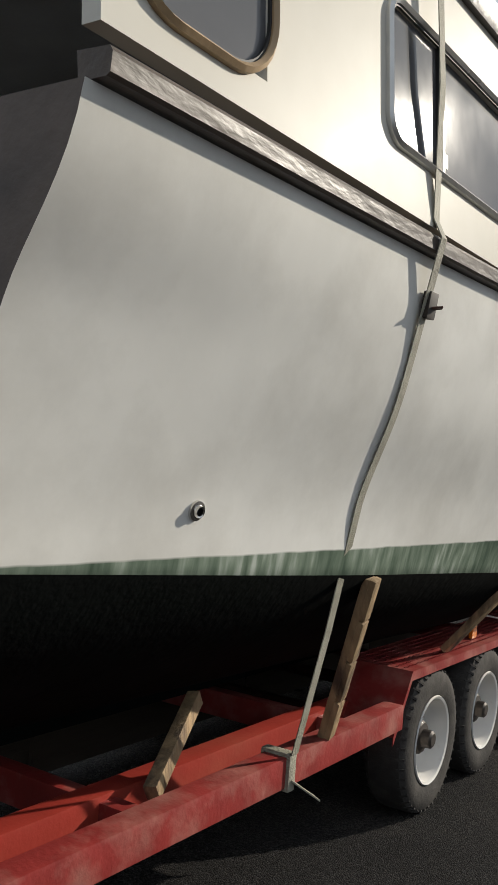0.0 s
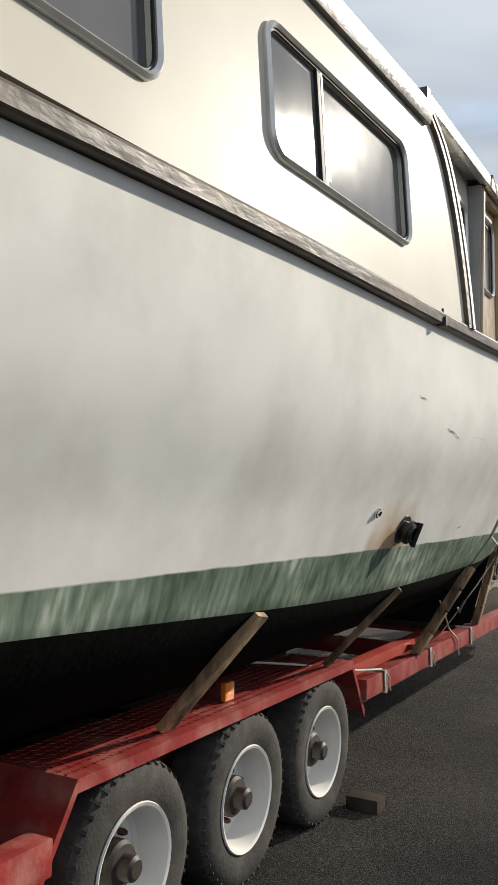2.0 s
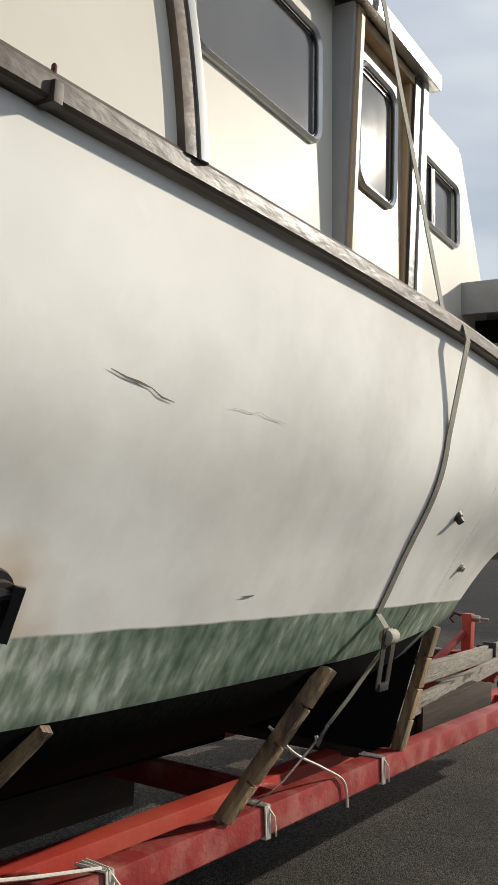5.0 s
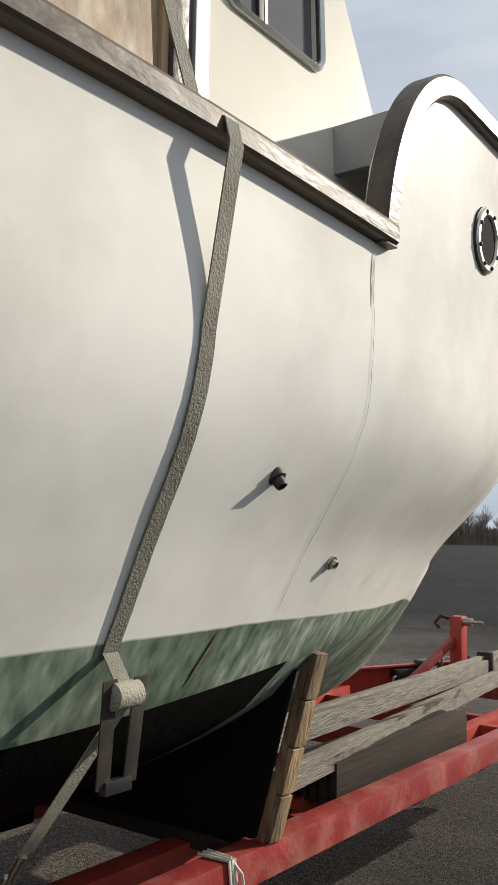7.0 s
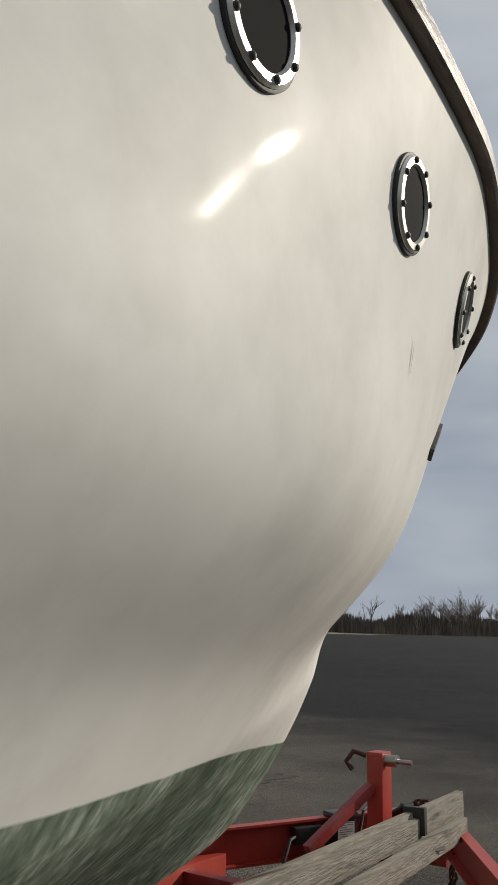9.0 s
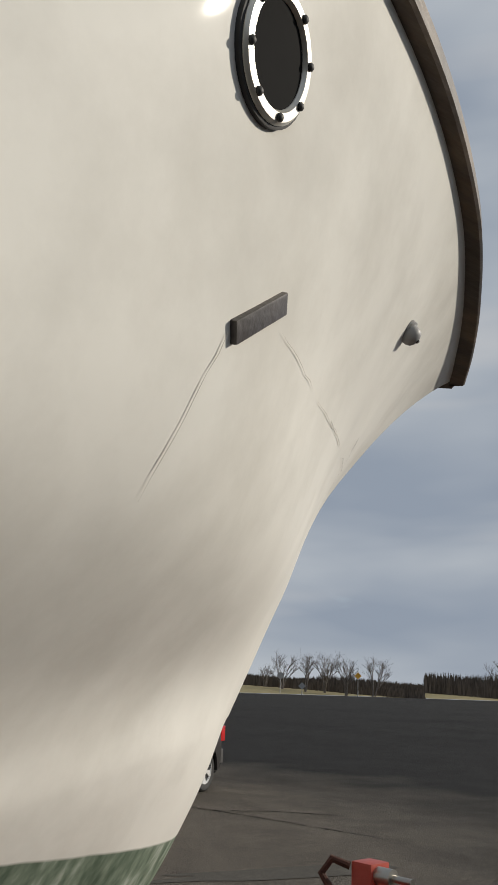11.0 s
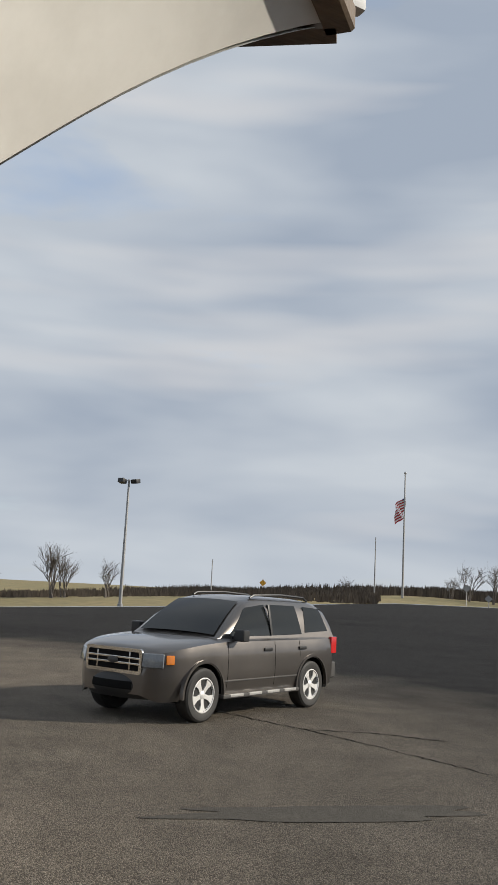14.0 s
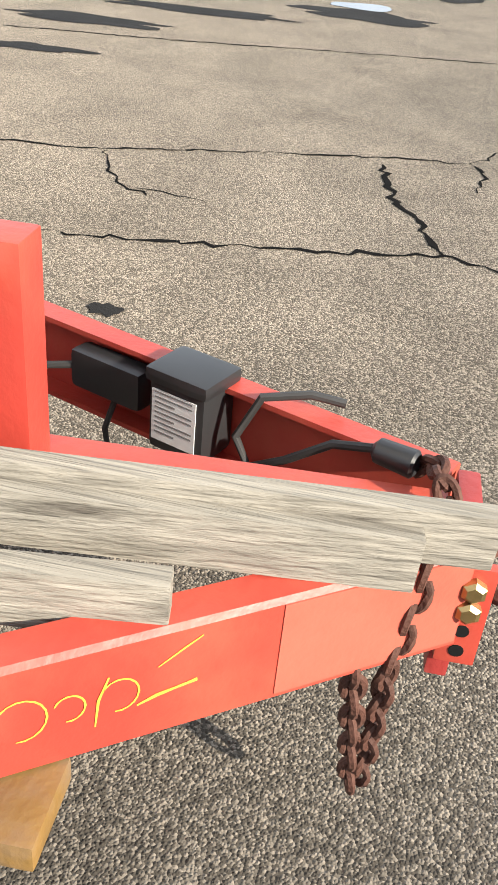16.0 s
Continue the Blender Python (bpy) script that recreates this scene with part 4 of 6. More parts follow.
# cleat on the rail
c = part("rail_eye", box(1.795, 1.845, 6.475, 6.50, 2.475, 2.52, 0.004), M_HUB, boat, "small metal eye on the rub rail")
part("pin", lathe([(0.006, 0), (0.006, 0.035), (0.003, 0.04), (0.001, 0.04)], seg=10, m=Matrix.Translation((1.825, 6.488, 2.52))), M_RUST, c)

# ---- the trailer ----
RAIL_Y0, RAIL_Y1 = 0.6, 13.02
trailer = thing("boat_trailer", "red-painted three-axle boat trailer with chalky worn paint", "trailer")
PORT = 2 * XC - 1.2
part("side_rail", box(1.10, 1.20, RAIL_Y0, 4.60, 0.53, 0.645, 0.008), M_RED, trailer)
part("side_rail", box(1.10, 1.20, 7.26, RAIL_Y1, 0.53, 0.645, 0.008), M_RED, trailer)
part("side_rail", box(PORT, PORT + 0.10, RAIL_Y0, 12.3, 0.53, 0.645, 0.008), M_RED, trailer)
part("inner_beam", box(0.80, 0.90, 0.4, 13.2, 0.34, 0.60, 0.008), M_REDBRIGHT, trailer)
part("inner_beam", box(-0.46, -0.36, 0.4, 13.0, 0.34, 0.60, 0.008), M_REDBRIGHT, trailer)
for y in (1.2, 2.9, 4.35, 7.5, 8.95, 10.3, 11.1, 11.9, 12.7):
    part("crossmember", box(PORT + 0.1, 1.10, y - 0.04, y + 0.04, 0.46, 0.58, 0.006), M_RED, trailer)
for y in (10.65, 11.5, 12.35):
    part("gusset", box(0.90, 1.10, y - 0.03, y + 0.03, 0.50, 0.60, 0.005), M_REDBRIGHT, trailer)
# unseen boards between far wheels and keel, added to block light from port
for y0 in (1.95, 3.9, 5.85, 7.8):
    part("skirt_board", box(-0.515, -0.475, y0, y0 + 1.93, 0.05, 0.88, 0.004), M_DARKPLANK, trailer, "added dark board blocking light under the far bilge")
# tongue: two channels meeting at the coupler
near_a, near_b = Vector((1.14, 13.00, 0.62)), Vector((0.335, 14.19, 0.62))
far_a, far_b = Vector((-0.62, 12.55, 0.62)), Vector((0.085, 14.17, 0.62))


def channel(a, b, h=0.20, w=0.06, t=0.012, flip=1):
    """A C-section: web outside, flanges inside."""
    d = (b - a).normalized()
    n = Vector((d.y, -d.x, 0)) * flip
    bm = bmesh.new()
    prof = [(0.006, -h / 2), (0.006, h / 2 - 0.008), (-0.002, h / 2), (-w, h / 2), (-w, h / 2 - t), (-t, h / 2 - t), (-t, -h / 2 + t), (-w, -h / 2 + t), (-w, -h / 2)]
    ends = [[bm.verts.new(p + n * o + Vector((0, 0, z))) for o, z in prof] for p in (a, b)]
    for i in range(len(prof)):
        j = (i + 1) % len(prof)
        bm.faces.new((ends[0][i], ends[0][j], ends[1][j], ends[1][i]))
    for e in ends:
        bm.faces.new(e)
    return bm


part("tongue_beam", channel(near_a, near_b), M_REDBRIGHT, trailer, "faded orange-red tongue channel")
part("tongue_beam", channel(far_a, far_b, flip=-1), M_REDBRIGHT, trailer, "dark red tongue channel")
part("tongue_spine", beam((0.30, 12.2, 0.66), (0.22, 14.15, 0.66), 0.09, 0.11, 0.008), M_REDBRIGHT, trailer)
wpost = part("winch_post", box(0.255, 0.345, 13.36, 13.462, 0.60, 1.118, 0.008), M_REDBRIGHT, trailer)
part("winch_drum", lathe([(0.03, -0.07), (0.03, 0.05), (0.012, 0.052), (0.012, 0.13), (0.001, 0.13)], seg=16, m=pose(0.36, 13.40, 1.08, 0, 90, 0)), M_STEEL, wpost)
part("winch_hook", tube([(0.25, 13.36, 1.10), (0.20, 13.32, 1.12), (0.17, 13.30, 1.07), (0.20, 13.31, 1.03)], 0.014), M_RUST, wpost)
part("winch_brace", beam((0.28, 13.36, 0.95), (0.16, 12.95, 0.70), 0.05, 0.05, 0.006), M_RED, wpost)
cp = part("coupler_plate", box(0.14, 0.32, 14.16, 14.20, 0.42, 0.74, 0.006), M_RED, trailer, "drilled red coupler plate")
side_plate = part("side_plate", box(0.318, 0.340, 14.165, 14.235, 0.475, 0.685, 0.006), M_REDBRIGHT, cp, "drilled red side plate")
for z in (0.60, 0.645):
    part("bolt", lathe([(0.022, 0), (0.022, 0.014), (0.014, 0.020), (0.001, 0.020)], seg=6, m=pose(0.340, 14.20, z, 0, 90, 0)), M_BRASS, cp, "brassy hexagon bolt")
for z in (0.505, 0.55):
    part("hole", lathe([(0.013, 0), (0.013, 0.0015), (0.001, 0.0015)], seg=14, m=pose(0.340, 14.20, z, 0, 90, 0)), M_DARK, cp)
part("pintle_ring", tube([(0.23 + 0.075 * math.sin(a), 14.29 + 0.075 * -math.cos(a), 0.61) for a in [2 * math.pi * k / 20 for k in range(20)]], 0.024, closed=True), M_RUST, trailer, "rusty pintle ring")


def chain(points, link=0.05, wire=0.0065, parent=None):
    """Single links along a path, alternate ones turned a quarter."""
    pts = [Vector(p) for p in points]
    seg = [(b - a).length for a, b in zip(pts, pts[1:])]
    total, pitch = sum(seg), link * 0.72
    shape = [(0.5 * 0.58 * link * math.cos(t), 0.5 * link * math.sin(t)) for t in [2 * math.pi * k / 12 for k in range(12)]]
    me = None
    k = 0
    d = pitch / 2
    while d < total:
        a, i = d, 0
        while a > seg[i] and i < len(seg) - 1:
            a -= seg[i]
            i += 1
        p = pts[i].lerp(pts[i + 1], a / seg[i])
        t = (pts[i + 1] - pts[i]).normalized()
        m = t.to_track_quat("Y", "Z").to_matrix().to_4x4() @ pose(0, 0, 0, 0, 45 + 90 * (k % 2), 0)
        m.translation = p
        if me is None:
            ob = part("chain_link", tube([(x, y, 0) for x, y in shape], wire, seg=6, closed=True), M_RUST, parent, at=m)
            me = ob.data
        else:
            ob = new("chain_link", me)
            ob.matrix_basis = m
            ob.parent = parent
        d += pitch
        k += 1


ch = thing("safety_chain", "rusty safety chain hanging in a loop from the tongue", "chain")
chain([(0.385, 14.115, 0.72), (0.40, 14.09, 0.50), (0.375, 14.09, 0.28), (0.352, 14.087, 0.15), (0.362, 14.072, 0.145), (0.392, 14.055, 0.30), (0.425, 14.035, 0.48), (0.432, 14.03, 0.545)], 0.062, 0.0085, ch)
ch2 = thing("safety_chain", "rusty chain wrapped over the coupler", "chain")
chain([(0.10, 14.10, 0.70), (0.16, 14.12, 0.755), (0.24, 14.13, 0.765), (0.27, 14.16, 0.72)], 0.055, 0.008, ch2)


# wheels
def trailer_wheel():
    w = new("wheel")
    w["label"] = "worn black tyre on a white enamelled steel wheel"
    w.parent = trailer
    R = 0.372
    tyre = part("tyre", lathe([(0.215, -0.095), (0.24, -0.108), (0.30, -0.115), (0.345, -0.105), (0.366, -0.085), (R, -0.05), (R, 0.05), (0.366, 0.085), (0.345, 0.105), (0.30, 0.115), (0.24, 0.108), (0.215, 0.095)], seg=56, caps=False), M_TYRE, w)
    bm = bmesh.new()
    for k in range(44):
        a = 2 * math.pi * k / 44
        for s in (-1, 1):
            box(-0.007, 0.0075, -0.006, 0.006, -0.020, 0.020, 0, bm, m=Matrix.Rotation(a + (0.5 * s), 4, "Z") @ Matrix.Translation((0.356, 0, s * 0.088)) @ pose(0, 0, 0, 0, -28 * s, 0))
    tagged(part("tread_block", bm, M_TYRE, w), kind="stuff")
    part("rim", lathe([(0.216, 0.094), (0.226, 0.106), (0.222, 0.113), (0.210, 0.108), (0.203, 0.09), (0.198, 0.03), (0.186, -0.015), (0.168, -0.030), (0.135, -0.022), (0.125, -0.005), (0.085, -0.005), (0.080, -0.03)], seg=48, caps=False), M_RIM, w, "white enamelled rim with road grime")
    part("hub", lathe([(0.086, -0.02), (0.086, 0.045), (0.074, 0.058), (0.048, 0.062), (0.045, 0.105), (0.032, 0.115), (0.001, 0.116)], seg=28), M_HUB, w, "greasy dark hub cap")
    for k in range(6):
        a = 2 * math.pi * k / 6
        part("lug_nut", lathe([(0.013, 0.0), (0.013, 0.022), (0.008, 0.036), (0.001, 0.036)], seg=6, m=Matrix.Translation((0.106 * math.cos(a), 0.106 * math.sin(a), -0.006))), M_RUST, w)
    return w


wheel = trailer_wheel()
face = Matrix(((0, 0, 1), (1, 0, 0), (0, 1, 0))).to_4x4()   # local z to +x
HUBS = (5.09, 5.92, 6.75)
wheel.matrix_basis = Matrix.Translation((1.055, HUBS[0], 0.370)) @ face
for k, y in enumerate(HUBS[1:]):
    copy_thing(wheel, Matrix.Translation((1.055, y, 0.370)) @ face @ pose(0, 0, 0, 0, 0, 25 + 40 * k))
for k, y in enumerate(HUBS):
    copy_thing(wheel, Matrix.Translation((2 * XC - 1.055, y, 0.370)) @ face @ pose(0, 0, 0, 180, 0, 15 * k))
for y in HUBS:
    part("axle", tube([(2 * XC - 1.0, y, 0.37), (1.0, y, 0.37)], 0.04, seg=12), M_RUST, trailer)


def fender(x0, x1):
    """Folded chequer-plate mudguard over three wheels: flat top, sloping ends, a folded lip."""
    prof = [(4.56, 0.50), (4.74, 0.775), (7.10, 0.775), (7.30, 0.47)]
    bm = bmesh.new()
    rows = [[bm.verts.new((x, y, z + dz)) for x, dz in ((x0, 0), (x1, 0), (x1, -0.045), (x1 - 0.006, -0.045), (x1 - 0.006, -0.008), (x0, -0.008))] for y, z in prof]
    for p, q in zip(rows, rows[1:]):
        for j in range(6):
            bm.faces.new((p[j], p[(j + 1) % 6], q[(j + 1) % 6], q[j]))
    bm.faces.new(rows[0]), bm.faces.new(rows[-1])
    f = part("mudguard", bm, M_RED, trailer, "red chequer-plate mudguard over three wheels")
    # raised lugs of the plate
    bm = bmesh.new()
    for i in range(94):
        for j in range(8):
            y, x = 4.76 + i * 0.025, x0 + 0.02 + j * (x1 - x0 - 0.03) / 8
            box(-0.002, 0.002, -0.009, 0.009, 0, 0.003, 0, bm, m=Matrix.Translation((x, y, 0.779)) @ pose(0, 0, 0, 0, 0, 45 if (i + j) % 2 else -45))
    tagged(part("chequer_lug", bm, M_RED, f), kind="stuff")
    return f


fender(0.80, 1.175)
fender(2 * XC - 1.175, 2 * XC - 0.80)
ml = part("side_marker_lamp", box(1.05, 1.075, 5.86, 5.94, 0.78, 0.86, 0.008), M_AMBER, trailer, "small amber marker lamp")

# actuator with breakaway battery on the far tongue channel
bb = thing("battery_box", "black plastic breakaway battery box with a printed label", "battery box")
fd = (far_b - far_a).normalized()
fa = math.degrees(math.atan2(-fd.x, fd.y))
bm_at = Matrix.Translation((-0.095, 13.655, 0.622)) @ pose(0, 0, 0, 0, 0, fa)
part("case", box(-0.02, 0.09, -0.068, 0.068, -0.06, 0.10, 0.014, m=bm_at), M_BLACKPLASTIC, bb)
part("lid", box(-0.03, 0.098, -0.076, 0.076, 0.095, 0.128, 0.014, m=bm_at), M_BLACKPLASTIC, bb)
lab = part("label", box(0.0905, 0.0925, -0.058, 0.050, -0.035, 0.082, 0, m=bm_at), M_PAPER, bb, "white printed label")
for k in range(9):
    part("print_line", box(0.0926, 0.0932, -0.050, 0.0 if k % 3 == 2 else 0.042, 0.075 - k * 0.0115, 0.079 - k * 0.0115, 0, m=bm_at), M_INK, lab)
sw = thing("wiring_box", "black breakaway switch box with cables", "switch box")
part("case", box(0.0, 0.06, -0.31, -0.12, -0.02, 0.07, 0.015, m=bm_at), M_BLACKPLASTIC, sw)
part("cable", tube([bm_at @ Vector(p) for p in ((0.03, -0.28, 0.03), (0.08, -0.36, 0.02), (0.12, -0.42, -0.06), (0.14, -0.46, -0.2))], 0.009), M_RUBBER, sw)
part("cable", tube([bm_at @ Vector(p) for p in ((0.03, -0.2, -0.01), (0.05, -0.22, -0.1), (0.05, -0.2, -0.22))], 0.007), M_RUBBER, sw)
pl = thing("trailer_plug", "black trailer wiring plug on a thick cable", "plug")
part("plug", lathe([(0.012, -0.05), (0.024, -0.04), (0.027, 0.03), (0.021, 0.035), (0.001, 0.03)], seg=18, m=bm_at @ pose(0.05, 0.46, 0.115, -90, 0, 0)), M_BLACKPLASTIC, pl)
part("cable", tube([bm_at @ Vector(p) for p in ((0.05, 0.41, 0.115), (0.05, 0.33, 0.09), (0.06, 0.24, 0.02), (0.06, 0.16, -0.03), (0.05, 0.12, 0.02), (0.03, 0.16, 0.115), (-0.02, 0.24, 0.13), (-0.05, 0.3, 0.12))], 0.009), M_RUBBER, pl)


# ---- timber props between trailer and hull ----
def prop(name, a, b, w, t, label, pieces=False):
    p = thing(name, label, "prop", "timber props under the hull")
    a, b = Vector(a), Vector(b)
    if not pieces:
        part("post", beam(a, b, w, t, 0.006, up=(1, 0, 0)), M_PROP, p)
    else:
        part("post", beam(a, b, w, t * 0.6, 0.006, up=(1, 0, 0)), M_PROP, p)
        d = b - a
        off = Vector((t * 0.55, 0, 0))
        n = 4
        for k in range(n):
            part("block", beam(a + off + d * (k / n + 0.006), a + off + d * ((k + 1) / n - 0.006), w * 0.95, t * 0.5, 0.006, up=(1, 0, 0)), M_PROP, p)
    return p


def chine_top(y, dz=-0.01):
    return Vector((XC + B_CHINE(y) - 0.03, y, Z_CHINE(y) + dz))


prop("hull_prop", (1.00, 3.00, 0.60), (0.86, 3.40, 0.82), 0.06, 0.05, "short dark timber prop wedged under the bilge")
prop("hull_prop", (1.165, 3.87, 0.645), chine_top(3.70) + Vector((0.02, 0, 0)), 0.055, 0.05, "rough patched timber prop standing on the side rail", True)
prop("hull_prop", (1.10, 5.34, 0.785), chine_top(5.42) + Vector((0.03, 0, 0)), 0.085, 0.035, "pale plank prop standing on the mudguard")
prop("hull_prop", (1.12, 6.84, 0.785), chine_top(6.95) + Vector((0.03, 0, 0)), 0.04, 0.03, "thin dark plank prop behind the mudguard")
prop("hull_prop", (1.17, 8.19, 0.645), chine_top(8.36) + Vector((0.03, 0, 0)), 0.055, 0.055, "rough patched timber prop standing on the side rail", True)
prop("hull_prop", (1.17, 9.80, 0.645), chine_top(9.84) + Vector((0.01, 0, 0)), 0.075, 0.05, "built-up timber prop with nailed blocks", True)


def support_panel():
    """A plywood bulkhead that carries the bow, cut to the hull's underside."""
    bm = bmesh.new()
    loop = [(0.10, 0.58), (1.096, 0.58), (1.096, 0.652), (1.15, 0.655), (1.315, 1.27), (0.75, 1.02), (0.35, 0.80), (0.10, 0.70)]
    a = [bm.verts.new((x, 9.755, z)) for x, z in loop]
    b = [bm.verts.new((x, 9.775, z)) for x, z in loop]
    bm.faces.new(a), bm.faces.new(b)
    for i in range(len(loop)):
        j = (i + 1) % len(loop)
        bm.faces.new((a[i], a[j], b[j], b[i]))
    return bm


panel = thing("support_panel", "plywood panel blackened for shade, with a timber edge, carrying the bow", "panel")
# the sheet's black is the shade on its aft face, put into the colour
part("sheet", support_panel(), M_DARK, panel, "plywood sheet coloured black for shade")
part("foot_batten", beam((0.12, 9.735, 0.605), (1.08, 9.735, 0.605), 0.03, 0.05, 0.004), M_DARKPLANK, panel)


# ---- straps ----
def hull_strap(name, y_top, y_bot, z_stop, anchor, label, over):
    s = thing(name, label, "strap")
    pts, ns = [], []
    for p, n in over:
        pts.append(Vector(p)), ns.append(Vector(n))
    k = 22
    for i in range(k + 1):
        z = 2.10 + (z_stop - 2.10) * i / k
        y = y_top + (y_bot - y_top) * (2.40 - z) / (2.40 - z_stop)
        p, n = hull_at(y, z)
        pts.append(p + n * 0.004), ns.append(n)
    for q in anchor:
        pts.append(Vector(q)), ns.append(Vector((1, 0, 0.1)))
    part("webbing", ribbon(pts, ns, (0, 1, 0), 0.046, 0.004), M_STRAP if y_top < 5 else M_STRAPDARK, s)
    return s


rx = lambda y: XC + B_DECK(y)
st1 = hull_strap("tie_down_strap", 3.44, 3.465, 1.60, [(1.338, 3.51, 1.13), (1.215, 3.555, 0.655)], "long grey-green webbing strap over the cabin down to the trailer rail",
                 [((1.10, 3.30, 3.66), (0, 0, 1)), ((cabin_x(3.3, 3.5) + 0.05, 3.33, 3.54), (1, 0, 0.6)), ((cabin_x(3.35, 3.0) + 0.045, 3.36, 3.0), (1, 0, 0)), ((rx(3.4) + 0.03, 3.40, 2.56), (1, 0, 0.5)), ((rx(3.4) + 0.058, 3.41, 2.50), (1, 0, 0))])
part("cam_buckle", box(-0.03, 0.03, -0.045, 0.045, 0.005, 0.035, 0.006, m=on_hull(3.455, 2.29)), M_HUB, st1, "dark steel cam buckle")
part("handle", beam(on_hull(3.455, 2.29) @ Vector((0.0, -0.01, 0.03)), on_hull(3.455, 2.29) @ Vector((0.02, 0.0, 0.06)), 0.03, 0.008, 0.002), M_RUST, st1)
part("rail_wrap", box(1.085, 1.215, 3.53, 3.58, 0.518, 0.66, 0.01), M_STRAP, st1, "strap wrapped round the side rail")
part("strap_tail", beam((1.20, 3.56, 0.56), (1.27, 3.66, 0.48), 0.048, 0.006, 0.001), M_STRAP, st1)

st2 = hull_strap("tie_down_strap", 8.61, 8.625, 1.42, [(1.625, 8.62, 1.35)], "grey-green webbing strap over the bow rail with a ratchet",
                 [((1.20, 8.20, 3.785), (0, 0, 1)), ((1.642, 8.27, 3.785), (1, 0, 0.8)), ((1.655, 8.28, 3.72), (1, 0, 0.3)), ((rx(8.6) - 0.03, 8.58, 2.58), (1, 0, 0.6)), ((rx(8.6) + 0.045, 8.61, 2.535), (1, 0, 0.4)), ((rx(8.6) + 0.06, 8.61, 2.48), (1, 0, 0))])
rat = part("ratchet", lathe([(0.022, -0.04), (0.03, -0.036), (0.03, 0.036), (0.022, 0.04)], seg=16, m=Matrix.Translation((1.63, 8.615, 1.335)) @ pose(0, 0, 0, 90, 0, 0)), M_STRAP, st2, "steel ratchet with webbing wound on its drum")
for s in (-1, 1):
    part("ratchet_plate", beam((1.635, 8.615 + s * 0.046, 1.37), (1.60, 8.63 + s * 0.04, 1.14), 0.004, 0.04, 0.001, up=(0, 1, 0)), M_HUB, rat)
part("ratchet_handle", beam((1.60, 8.59, 1.14), (1.60, 8.67, 1.14), 0.02, 0.03, 0.004), M_BLACKPLASTIC, rat)
part("lower_webbing", ribbon([(1.62, 8.62, 1.31), (1.50, 8.56, 1.10), (1.42, 8.54, 0.98)], [(1, 0, 0.5)] * 3, (0, 1, 0), 0.048, 0.004), M_STRAP, st2)
part("hook", tube([(1.42, 8.54, 0.98), (1.40, 8.53, 0.94), (1.385, 8.53, 0.90), (1.37, 8.54, 0.93)], 0.009), M_STEEL, st2)
part("chain_tail", ribbon([(1.39, 8.53, 0.93), (1.28, 8.46, 0.76), (1.17, 8.40, 0.64)], [(1, 0, 0.5)] * 3, (0, 1, 0), 0.028, 0.004), M_STRAP, st2)


def cord(pts, label, r=0.006):
    c = thing("cord", label, "cord")
    sm = []
    P = [Vector(p) for p in pts]
    P = [P[0]] + P + [P[-1]]
    for i in range(1, len(P) - 2):
        for k in range(8):
            t = k / 8
            a, b, cc, d = P[i - 1], P[i], P[i + 1], P[i + 2]
            sm.append(0.5 * ((2 * b) + (cc - a) * t + (2 * a - 5 * b + 4 * cc - d) * t * t + (3 * b - a - 3 * cc + d) * t * t * t))
    sm.append(P[-1])
    part("line", tube(sm, r, seg=6), M_ROPE, c)
    return c


def knot(y, x=1.15, z=0.645):
    k = thing("cord", "white cord knotted round the side rail", "cord", "knots on the rail")
    for d in (-0.025, 0.0, 0.022):
        part("turn", tube([(x - 0.06, y + d, z + 0.006), (x + 0.058, y + d * 0.6, z + 0.006), (x + 0.058, y + d * 0.6 + 0.02, z - 0.122), (x - 0.06, y + d + 0.02, z - 0.122)], 0.006, seg=6), M_ROPE, k)
    part("tail", tube([(x + 0.05, y, z + 0.01), (x + 0.075, y + 0.03, z - 0.04), (x + 0.07, y + 0.06, z - 0.12)], 0.005, seg=6), M_ROPE, k)


knot(9.56), knot(8.47), knot(7.55)
cord([(1.33, 8.25, 1.0), (1.30, 8.5, 0.86), (1.22, 8.9, 0.72), (1.215, 9.12, 0.62), (1.22, 9.16, 0.50)], "thin white cord tied from a prop to the rail")
cord([(1.19, 7.53, 0.66), (1.12, 7.15, 0.71), (1.0, 6.7, 0.80), (0.9, 6.1, 0.9)], "thin white cord stretched across the mudguard")

# ---- loose lumber on the trailer ----
def board(a, b, w, h, label, material=None, group="boards lying on the trailer"):
    return tagged(part("board", beam(a, b, w, h, 0.005), material or M_LUMBER), label, "board", group)


board((0.93, 9.95, 0.905), (0.395, 14.20, 0.79), 0.040, 0.095, "long weathered pale board lying on the tongue")
board((0.97, 9.95, 0.895), (0.445, 14.09, 0.764), 0.036, 0.098, "weathered pale board laid against a longer one")
board((1.09, 9.95, 0.78), (0.60, 13.76, 0.738), 0.045, 0.10, "weathered pale plank with a split end")
for k in range(5):
    x = 1.02 - k * 0.05
    board((x + 0.02, 10.45, 0.67), (x - 0.02, 11.86 - 0.02 * k, 0.67), 0.036, 0.17, "dark old plank standing on edge in a stack", M_DARKPLANK, "planks stacked on edge")
bd = thing("banding", "black strap binding two boards", "strap")
part("band", box(-0.05, 0.06, -0.02, 0.02, -0.065, 0.062, 0.004, m=Matrix.Translation((0.52, 13.35, 0.825)) @ pose(0, 0, 0, 0, 0, 8)), M_RUBBER, bd)
chk = tagged(part("wheel_chock", box(1.18, 1.36, 7.02, 7.14, 0, 0.075, 0.012), M_DARKPLANK), "dark block of timber on the asphalt", "block")
